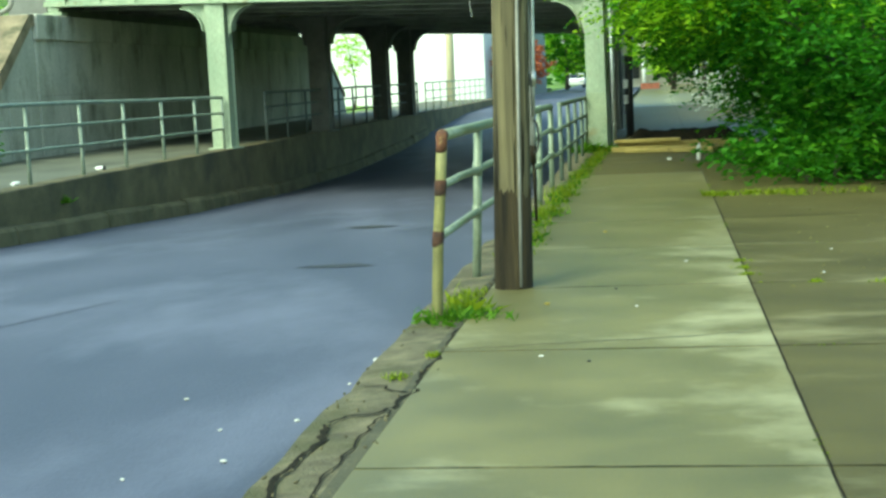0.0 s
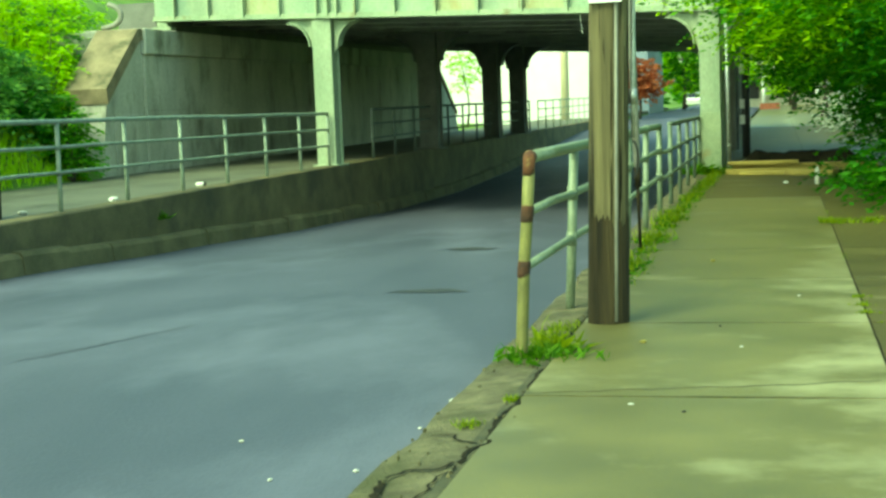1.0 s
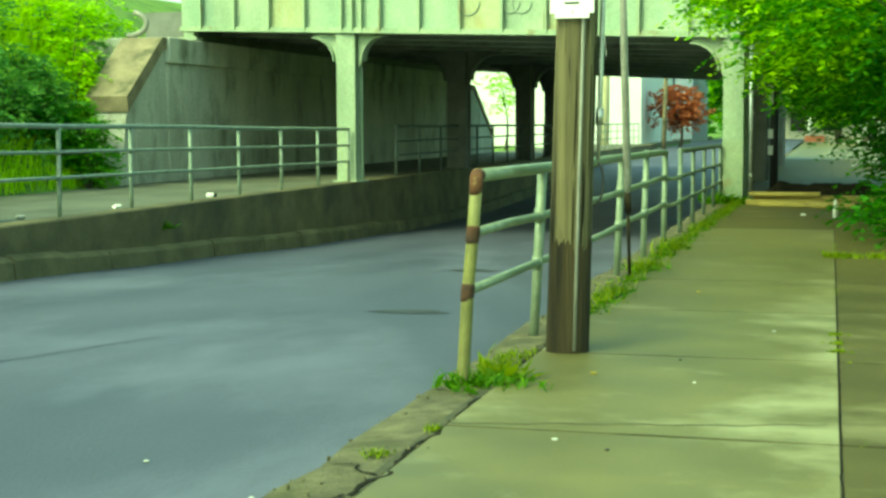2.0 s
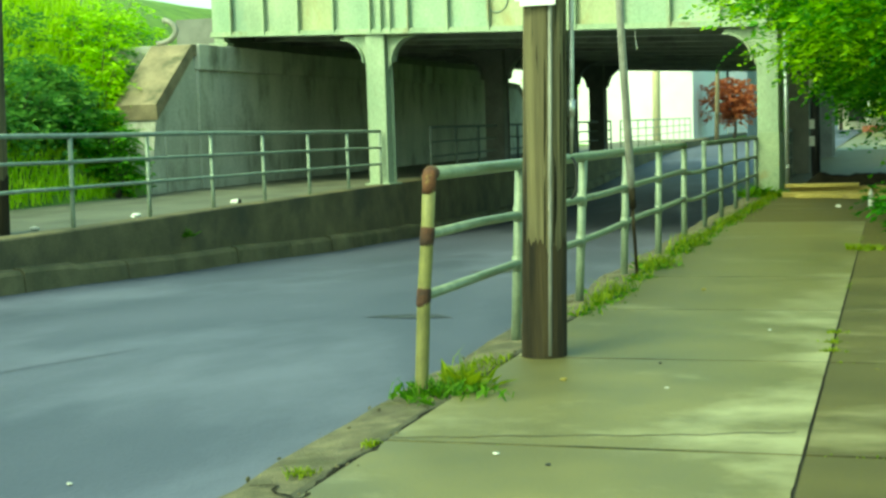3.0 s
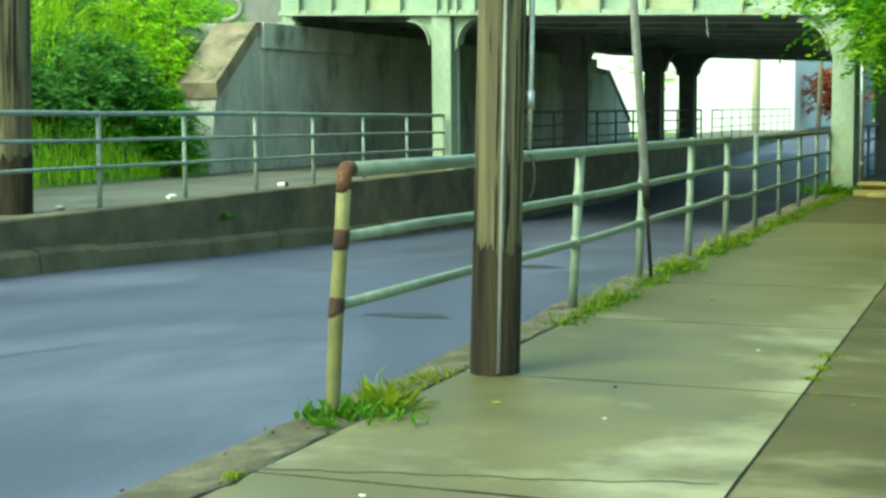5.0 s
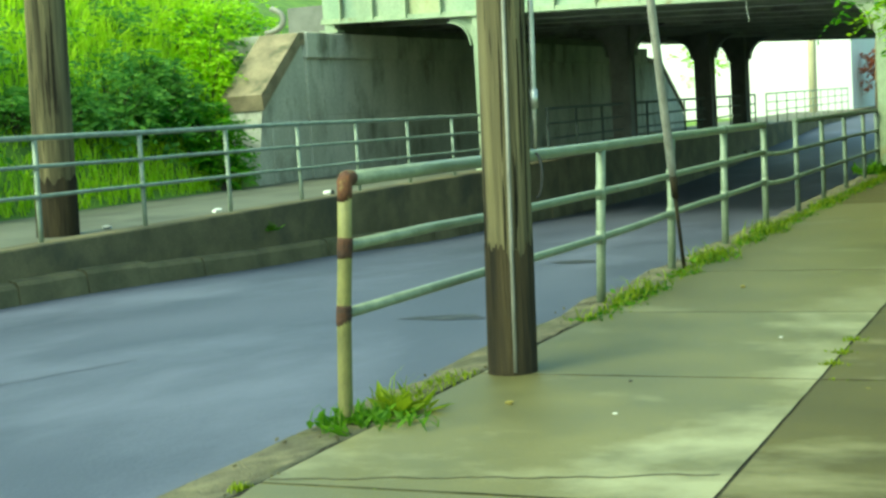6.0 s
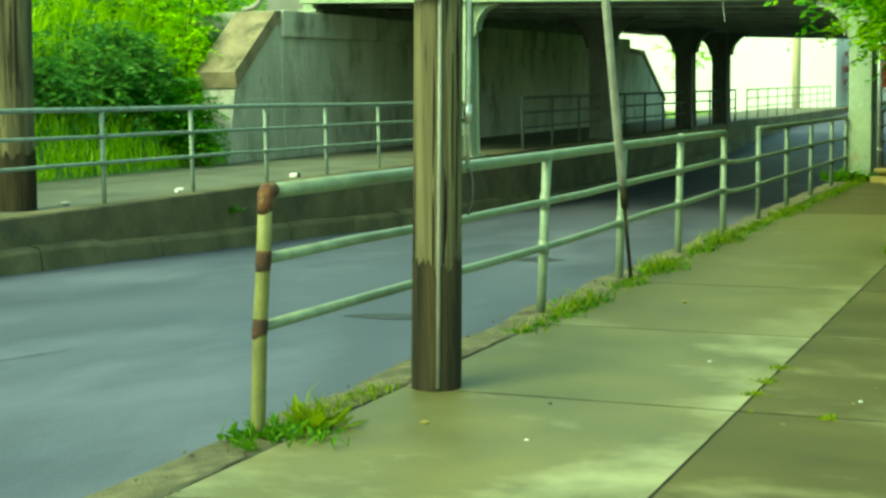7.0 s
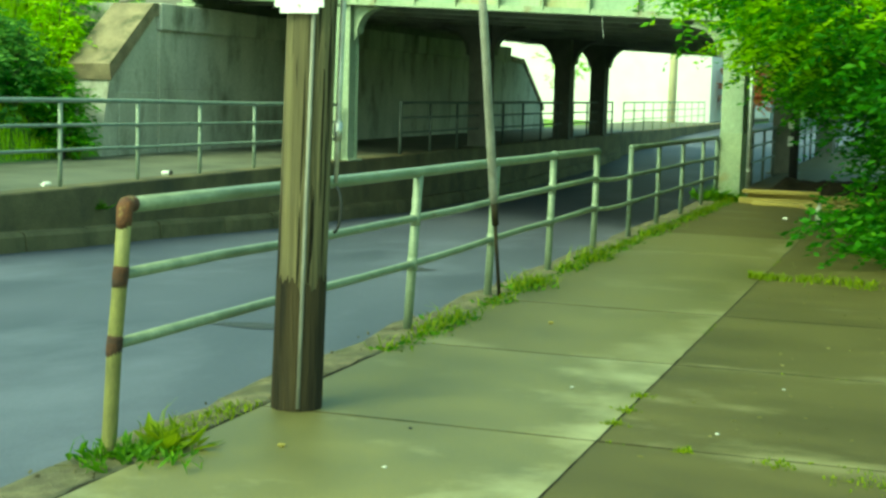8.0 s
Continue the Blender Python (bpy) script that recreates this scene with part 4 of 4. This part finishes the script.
p = thing("street_lamp", -7.1, 74, 0, "pale concrete street lamp beyond the bridge", "street lamp")
part("post", tube(bmesh.new(), [(0, 0, -0.2), (0.1, 0, 4), (0.25, 0, 8)], [0.14, 0.11, 0.07], 12), COPING, p, smooth=True)
part("arm", tube(bmesh.new(), [(0.25, 0, 8), (0.7, 0, 8.4), (1.6, 0, 8.5)], 0.05, 8), METAL, p, smooth=True)
part("head", box(bmesh.new(), 1.5, 2.1, -0.12, 0.12, 8.42, 8.55, 0.03), METAL, p)


porch_house = thing("porch_house", 2.2, 118, -0.14, "cream house with a columned porch far up the street", "house")
part("wall", box(bmesh.new(), -4.5, 7, 2.2, 10, 0, 6.5), PORCH, porch_house)
part("roof", prism(bmesh.new(), [(-5, 6.5), (7.5, 6.5), (1.25, 9.8)], 9.2, pose(0, 6, 0)), STEEL_DARK, porch_house)
part("porch_roof", box(bmesh.new(), -4.6, 7.1, -0.2, 2.3, 2.7, 2.95, 0.03), COPING, porch_house)
for k in range(6):
    part("porch_column", tube(bmesh.new(), [(-4.2 + 2.2 * k, 0, 0), (-4.2 + 2.2 * k, 0, 2.7)], 0.16, 12), WHITE if k % 2 else BARK, porch_house, smooth=True)
for k in range(4):
    part("window", box(bmesh.new(), -3.6 + 2.6 * k, -2.4 + 2.6 * k, 2.12, 2.25, 0.8, 2.3), GLASS, porch_house, "dark window")
    part("window", box(bmesh.new(), -3.6 + 2.6 * k, -2.4 + 2.6 * k, 2.12, 2.25, 3.9, 5.4), GLASS, porch_house, "dark window")
planter = thing("brick_planter", 1.0, 100, -0.03, "low red brick planter far along the pavement", "planter")
part("wall", box(bmesh.new(), -0.9, 0.5, -0.5, 0.5, 0, 0.45, 0.02), BRICK_RED, planter)
part("soil", box(bmesh.new(), -0.75, 0.35, -0.35, 0.35, 0.4, 0.47), SOIL, planter)


def round_tips(n, cx, cz, w, h, seed):
    r = random.Random(seed)
    out = []
    while len(out) < n:
        d = Vector((r.uniform(-1, 1), r.uniform(-1, 1), r.uniform(-1, 1)))
        if 0.35 < d.length < 1 and noise.noise(d * 2 + Vector((seed, 0, 0))) > -0.2:
            out.append(Vector((cx + d.x * w, d.y * w, cz + d.z * h)))
    return out


tree(-6.6, 78, 0, "small red-leaved tree beyond the bridge", round_tips(90, 0, 2.4, 1.5, 1.2, 3), 0.1, LEAF_RED, 0.3, 4, 21)
tree(-14.6, 67, 0.2, "slender pale green tree beyond the bridge", round_tips(34, 0, 2.9, 0.95, 1.3, 5), 0.06, LEAF_LIGHT, 0.2, 3, 93)
far_trees = ((-3.5, 104, 3.6, LEAF_MID), (-6.6, 120, 4.0, LEAF_LIGHT), (2.4, 92, 3.2, LEAF_LIGHT), (10.5, 78, 3.4, LEAF_MID), (9.5, 58, 2.6, LEAF_LIGHT), (7.5, 108, 4.0, LEAF_LIGHT), (1.2, 128, 4.4, LEAF_MID))
for k, (x, y, w, m) in enumerate(far_trees):
    tree(x, y, 0 if x > -11 else hill_z(x, y), {LEAF_MID: "green street tree beyond the bridge", LEAF_LIGHT: "bright green sunlit tree beyond the bridge", LEAF: "dark green tree beyond the bridge"}[m], round_tips(150, 0, w * 1.25, w, w * 0.95, 40 + k), 0.16, m, 0.42, 4, 70 + k)
tree(3.7, 41, -0.14, "white-blossoming shrub beside the pavement beyond the bridge", round_tips(60, 0, 0.95, 0.85, 0.8, 8), 0.05, LEAF_WHITE, 0.12, 3, 91, "blossom_shrub")
tree(3.6, 67, -0.14, "slim street tree with a brown trunk beyond the bridge", round_tips(90, 0, 5.2, 2.2, 1.7, 9), 0.17, LEAF_MID, 0.32, 4, 92)
q = []
r = random.Random(90)
for _ in range(2600):
    x, y = r.uniform(-110, 90), r.uniform(165, 190)
    spray(q, Vector((x, y, 9 * r.random() ** 0.8 * (0.7 + 0.5 * noise.noise((x * 0.08, 0, 0))))), outward(r), 2.2, 8, 1.5, r)
stuff("far_woods", 0, 0, 0, q, LEAF_MID, "hazy green trees closing the street far off", "trees")


def parked_car(x, y, paint, label):
    """A small far saloon car: body, cabin, glass and wheels."""
    c = thing("parked_car", x, y, road_z(y), label, "car", "parked cars")
    side = [(-2.1, 0.35), (-2.15, 0.7), (-1.4, 0.86), (-0.7, 1.38), (0.7, 1.4), (1.45, 0.95), (2.1, 0.85), (2.15, 0.4)]
    part("body", prism(bmesh.new(), side, 1.66, pose(0, 0, 0, 0, 0, 90)), paint, c)
    part("windscreen", prism(bmesh.new(), [(-1.22, 0.93), (-0.72, 1.33), (-0.66, 1.33), (-1.1, 0.93)], 1.4, pose(0, -0.06, 0.02, 0, 0, 90)), GLASS, c)
    part("side_window", prism(bmesh.new(), [(-1.1, 0.92), (-0.66, 1.32), (0.66, 1.33), (1.2, 0.95)], 1.69, pose(0, 0, 0, 0, 0, 90)), GLASS, c)
    for sx in (-0.75, 0.75):
        for sy in (-1.35, 1.35):
            w = part("wheel", tube(bmesh.new(), [(sx - 0.1, sy, 0.31), (sx + 0.1, sy, 0.31)], 0.31, 16), CABLE, c)
        part("headlight", box(bmesh.new(), sx * 0.8 - 0.14, sx * 0.8 + 0.14, -2.16, -2.1, 0.6, 0.72, 0.01), METAL, c)


parked_car(-1.6, 138, WHITE, "white parked car up the road")
parked_car(-1.6, 146, CLAD, "blue-grey parked car up the road")
parked_car(-6.4, 132, WHITE, "pale parked car up the road")


# ---- small things on the ground ----
def plank(x, y, z, length, w, h, turn, label):
    b = tagged(part("plank", box(bmesh.new(), -length / 2, length / 2, -w / 2, w / 2, 0, h, 0.008), PLANK), label, "plank", "planks by the bridge")
    b.matrix_world = pose(x, y, z, 0, 0, turn)


for x, y, z, ln, tu, h in ((1.25, 17.95, 0.0, 1.5, 3, 0.09), (1.3, 18.1, 0.09, 1.35, -2, 0.07), (1.15, 18.0, 0.16, 1.2, 1, 0.06), (1.95, 17.2, 0.0, 0.9, -28, 0.09), (1.75, 17.55, 0.0, 2.0, -7, 0.06), (2.45, 18.2, 0.0, 1.3, 4, 0.16)):
    plank(x, y, z, ln, 0.24, h, tu, "yellowed timber plank lying by the bridge column")


bm = bmesh.new()
g = []
for i in range(25):
    x = 0.55 + 2.6 * i / 24
    row = []
    for k in range(9):
        v = k / 8
        edge = math.sin(math.pi * v) * min(1, 6 * i / 24, 6 * (24 - i) / 24)
        h = (0.30 + 0.12 * noise.noise((x * 2.2, v, 3)) + 0.05 * noise.noise((x * 7, v * 4, 5))) * edge
        row.append(bm.verts.new((x, 19.7 + 1.5 * v, -0.02 + h)))
    g.append(row)
for a, b in zip(g, g[1:]):
    for k in range(8):
        bm.faces.new((a[k], b[k], b[k + 1], a[k + 1]))
bmesh.ops.recalc_face_normals(bm, faces=bm.faces)
tagged(part("soil_mound", bm, SOIL, smooth=True), "low dark mound of soil behind the planks under the bridge", "soil")


def scrap(name, x, y, z, size, material, label, category, seed):
    r = random.Random(seed)
    bm = bmesh.new()
    bmesh.ops.create_icosphere(bm, subdivisions=2, radius=size)
    for v in bm.verts:
        v.co = Vector((v.co.x * 1.3, v.co.y, v.co.z * 0.6)) * (1 + 0.45 * noise.noise(v.co * 14 / (size * 10) + Vector((seed, 0, 0))))
    lo = min(v.co.z for v in bm.verts)
    bmesh.ops.translate(bm, verts=bm.verts, vec=(0, 0, -lo))
    ob = tagged(part(name, bm, material), label, category, "litter")
    ob.matrix_world = pose(x, y, z, 0, 0, r.uniform(0, 360))


for k, (x, y, s) in enumerate(((-0.32, -0.55, 0.03), (-0.42, -2.1, 0.018), (-0.75, -2.3, 0.014), (-1.15, -1.6, 0.016), (-0.55, -2.9, 0.02), (-0.9, -3.2, 0.014), (-0.35, -1.2, 0.014), (-1.7, -3.3, 0.02))):
    scrap("paper_scrap", x, y, road_top(x, y), s * 0.7, PAPER, "small white scrap of litter on the road", "litter", 100 + k)
for k, (x, y, s, m) in enumerate(((0.72, -1.3, 0.014, PAPER), (0.98, -1.45, 0.012, CABLE), (0.62, 0.45, 0.022, STRAW), (1.2, 0.3, 0.012, PAPER), (1.55, 2.4, 0.014, PAPER), (1.52, 15.0, 0.05, PAPER), (0.85, 4.6, 0.02, STRAW), (1.05, 1.05, 0.012, CABLE), (2.7, 2.9, 0.012, PAPER), (2.5, 1.6, 0.012, PAPER))):
    scrap("paper_scrap", x, y, 0.0, s * 0.75, m, {PAPER: "small white scrap of litter on the pavement", CABLE: "small dark scrap on the pavement", STRAW: "yellowed leaf scrap on the pavement"}[m], "litter", 120 + k)
scrap("paper_bag", -8.075, 11.4, 0.2, 0.065, WHITE, "crumpled white paper litter on the far pavement", "litter", 140)
scrap("paper_bag", -8.25, 9.1, 0.2, 0.05, PAPER, "crumpled grey litter by the far pole", "litter", 141)
cup = thing("paper_cup", -8.02, 14.62, 0.245, "white and dark paper cup lying on the far pavement", "cup")
part("cup", tube(bmesh.new(), [(-0.09, 0, 0), (0.05, 0, 0)], [0.035, 0.045], 12), WHITE, cup, smooth=True)
part("lid", tube(bmesh.new(), [(0.05, 0, 0), (0.065, 0, 0), (0.075, 0, 0)], [0.05, 0.05, 0.04], 12), CABLE, cup, "dark lid")
bottle = thing("bottle", 1.99, 14.7, 0.0, "white plastic bottle standing under the tree", "bottle")
part("body", tube(bmesh.new(), [(0, 0, 0), (0, 0, 0.02), (0, 0, 0.2), (0, 0, 0.26)], [0.035, 0.04, 0.04, 0.02], 14), PAPER, bottle, smooth=True)
part("cap", tube(bmesh.new(), [(0, 0, 0.26), (0, 0, 0.28)], 0.022, 12), METAL, bottle)


def blot(name, x, y, w, d, z, material, label, category, seed, turn=0):
    """A thin ragged patch that follows the road."""
    bm = bmesh.new()
    n = 26
    rim = []
    for k in range(n):
        a = 2 * math.pi * k / n
        f = 1 + 0.55 * noise.noise((math.cos(a) * 1.7 + seed, math.sin(a) * 1.7, seed))
        u, v = w * f * math.cos(a), d * f * math.sin(a)
        px, py = x + u * math.cos(turn) - v * math.sin(turn), y + u * math.sin(turn) + v * math.cos(turn)
        rim.append(bm.verts.new((px, py, z(px, py) + 0.005)))
    bm.faces.new(rim)
    tagged(part(name, bm, material), label, category, kind="structure")


blot("tar_patch", -1.86, 5.25, 0.36, 0.17, road_top, PATCH, "dark tar patch on the road", "patch", 1, 0.2)
blot("tar_patch", -2.75, 11.3, 0.34, 0.3, road_top, PATCH, "dark tar patch on the road", "patch", 2)


def crack(pts, width, z, seed, label, material, name="crack"):
    bm = bmesh.new()
    rows = []
    steps = 14
    for (x0, y0), (x1, y1) in zip(pts, pts[1:]):
        for k in range(steps):
            t = k / steps
            x, y = x0 + (x1 - x0) * t, y0 + (y1 - y0) * t
            n = Vector((-(y1 - y0), x1 - x0)).normalized()
            j = (0.2 if name == "joint_line" else 1.0) * (0.035 * noise.noise((x * 5, y * 5, seed)) + 0.02 * noise.noise((x * 17, y * 17, seed)))
            w = width * (0.6 + 0.8 * abs(noise.noise((x * 9, y * 9, seed + 3))))
            rows.append([bm.verts.new((x + n.x * (j + s * w), y + n.y * (j + s * w), z(x, y))) for s in (-1, 1)])
    for a, b in zip(rows, rows[1:]):
        bm.faces.new((a[0], a[1], b[1], b[0]))
    bmesh.ops.recalc_face_normals(bm, faces=bm.faces)
    tagged(part(name, bm, material), label, "crack", kind="structure")


flat = lambda x, y: 0.003
on_road = lambda x, y: road_top(x, y) + 0.004
crack([(0.17, -1.04), (0.8, -0.93), (1.4, -0.8), (1.95, -0.66)], 0.008, flat, 1, "dark crack across a pavement slab", JOINT)
crack([(-3.6, 0.6), (-3.4, 1.25), (-3.22, 2.1), (-3.1, 2.6)], 0.012, on_road, 2, "sealed crack in the asphalt", CRACK_FILL)

def gap(x, y):
    """Just over the worn top of the kerb."""
    h = 0.02 * noise.noise((y * 1.1, 0, 6)) - 0.008
    return (-0.004 + h if x < 0.05 else -0.006 + h * 0.4) + 0.008


for k, y in enumerate((-5.7, -3.47, -1.1, 1.2, 3.4, 5.6)):
    crack([(0.16, y - 0.004), (1.0, y + 0.003), (1.95, y), (2.6, y + 0.004), (3.6, y - 0.003), (4.8, y)], 0.0055, flat, 30 + k, "dark joint between pavement slabs", SOIL, "joint_line")
crack([(1.968, -8), (1.966, -5), (1.97, -3), (1.966, -1), (1.969, 1), (1.966, 3), (1.969, 5.5), (1.967, 9)], 0.006, flat, 40, "dark joint along the pavement slabs", SOIL, "joint_line")
crack([(0.10, -9), (0.09, -6), (0.08, -3.85), (0.085, -2.94), (0.12, -2.45)], 0.007, gap, 5, "thin dark joint between kerb and pavement", SOIL)
crack([(0.12, -2.45), (0.15, -2.1), (0.135, -1.6), (0.15, -0.9), (0.145, 0.4), (0.146, 1.9), (0.145, 3.4)], 0.014, gap, 9, "ragged open joint between kerb and pavement", SOIL)
crack([(-0.11, -5.2), (-0.1, -3.86), (-0.12, -3.3), (-0.1, -3.0), (-0.115, -2.7)], 0.02, gap, 8, "wide dark crack along the broken kerb", SOIL)
crack([(-0.115, -2.7), (-0.06, -2.58), (0.05, -2.56), (0.125, -2.43)], 0.013, gap, 6, "broken crack across the kerb", SOIL)
crack([(-0.1, -1.98), (0.0, -1.94), (0.06, -2.06), (0.15, -2.1)], 0.009, gap, 11, "broken crack across the kerb", SOIL)


# ---- kerb stones ----
kerb = thing("kerb", 0, 0, 0, "worn mossy concrete kerb stones beside the road", "kerb", kind="structure")
cuts = [-12, -9.9, -7.8, -5.9, -4.1, -0.2, 1.9, 3.9, 6.0, 8.1, 10.2, 12.3, 14.4, 16.5, 19.0]
for a, b in zip(cuts, cuts[1:]):
    bm = bmesh.new()
    n = 9
    rows = []
    for k in range(n + 1):
        y = a + 0.012 + (b - a - 0.024) * k / n
        e = 0.045 * noise.noise((y * 1.3, 0, 4)) + 0.03 * noise.noise((y * 4, 0, 5))
        h = 0.02 * noise.noise((y * 1.1, 0, 6)) - 0.008
        i = 0.02 * noise.noise((y * 2.2, 0, 7))
        rows.append([bm.verts.new(p) for p in ((-0.25 + e, y, -0.4), (-0.25 + e, y, -0.08 + h), (-0.205 + e, y, -0.02 + h), (-0.05, y, -0.004 + h), (0.125 + i, y, -0.006 + h * 0.4), (0.14 + i, y, -0.05))])
    for r0, r1 in zip(rows, rows[1:]):
        for k in range(5):
            bm.faces.new((r0[k], r1[k], r1[k + 1], r0[k + 1]))
    bm.faces.new(rows[0])
    bm.faces.new(rows[-1][::-1])
    bmesh.ops.recalc_face_normals(bm, faces=bm.faces)
    part("kerb_stone", bm, KERB, kerb)

# ---- pavement slabs ----
JOINTS = [-14.5, -12.3, -10.1, -7.9, -5.7, -3.47, -1.1, 1.2, 3.4, 5.6, 7.8, 10, 12.2, 14.4, 16.6, 18.8, 21, 23.2, 25.4, 27.6, 29.8, 32, 34.2, 36.4, 38.6, 40.8, 43, 45.2, 47.4, 49.6]
bm = bmesh.new()
box(bm, 0.1, 5.2, -30, 120, -0.13, -0.007)
pave = tagged(part("pavement_east", bm, JOINT), "damp concrete pavement with dirty joints", "pavement", kind="structure")
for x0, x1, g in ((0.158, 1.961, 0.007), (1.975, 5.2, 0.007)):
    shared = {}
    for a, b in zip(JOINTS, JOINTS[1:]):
        # Slabs step darker towards the tree, for damp and its shade alike.
        ln, look_of = round(b - a, 3), PAVING_DAMP_SHADE if x0 > 1 or a > 11 else PAVING_MID if a > 3 else PAVING
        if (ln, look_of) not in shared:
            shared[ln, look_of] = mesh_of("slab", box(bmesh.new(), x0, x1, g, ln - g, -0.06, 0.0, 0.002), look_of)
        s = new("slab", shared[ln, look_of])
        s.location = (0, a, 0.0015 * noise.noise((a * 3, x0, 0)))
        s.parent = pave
    for a, b in ((-30, -14.5), (49.6, 120)):
        part("slab", box(bmesh.new(), x0, x1, a + g, b - g, -0.06, 0.0, 0.002), PAVING, pave)

# moss and crumbs along the joints of the pavement
r = random.Random(77)
q = []
for _ in range(900):
    y = -4 + 15 * r.random()
    if noise.noise((y * 1.1, 9, 0)) < 0.22:
        continue
    t = r.uniform(0, 6.283)
    leaf(q, Vector((1.968 + r.gauss(0, 0.012), y, -0.004)), Vector((math.cos(t), math.sin(t), 0.5)).normalized(), r.uniform(0.008, 0.02), r, 0.35)
for j in (1.2, 3.4, -1.1):
    for _ in range(90):
        x = r.uniform(0.2, 4.5)
        if noise.noise((x * 2, j, 4)) < 0.1:
            continue
        t = r.uniform(0, 6.283)
        leaf(q, Vector((x, j + r.gauss(0, 0.01), -0.004)), Vector((math.cos(t), math.sin(t), 0.5)).normalized(), r.uniform(0.01, 0.026), r, 0.35)
stuff("joint_moss", 0, 0, 0, q, YELLOW_WEED, "yellowish moss in the pavement joints", "moss")

# crumbled stone along the kerb
bm = bmesh.new()
for _ in range(300):
    y = -6 + 13 * r.random() ** 1.2
    x = r.choice((0.14 + r.gauss(0, 0.03), -0.1 + r.gauss(0, 0.07), -0.24 + r.gauss(0, 0.05)))
    z = road_top(x, y) if x < -0.2 else -0.004
    s = r.uniform(0.003, 0.011)
    bmesh.ops.create_icosphere(bm, subdivisions=1, radius=s, matrix=pose(x, y, z + s * 0.3, r.uniform(0, 90), r.uniform(0, 90), r.uniform(0, 360)) @ Matrix.Diagonal((1.4, 1, 0.7, 1)))
tagged(part("kerb_rubble", bm, KERB), "crumbled concrete grit along the kerb", "rubble", kind="stuff")
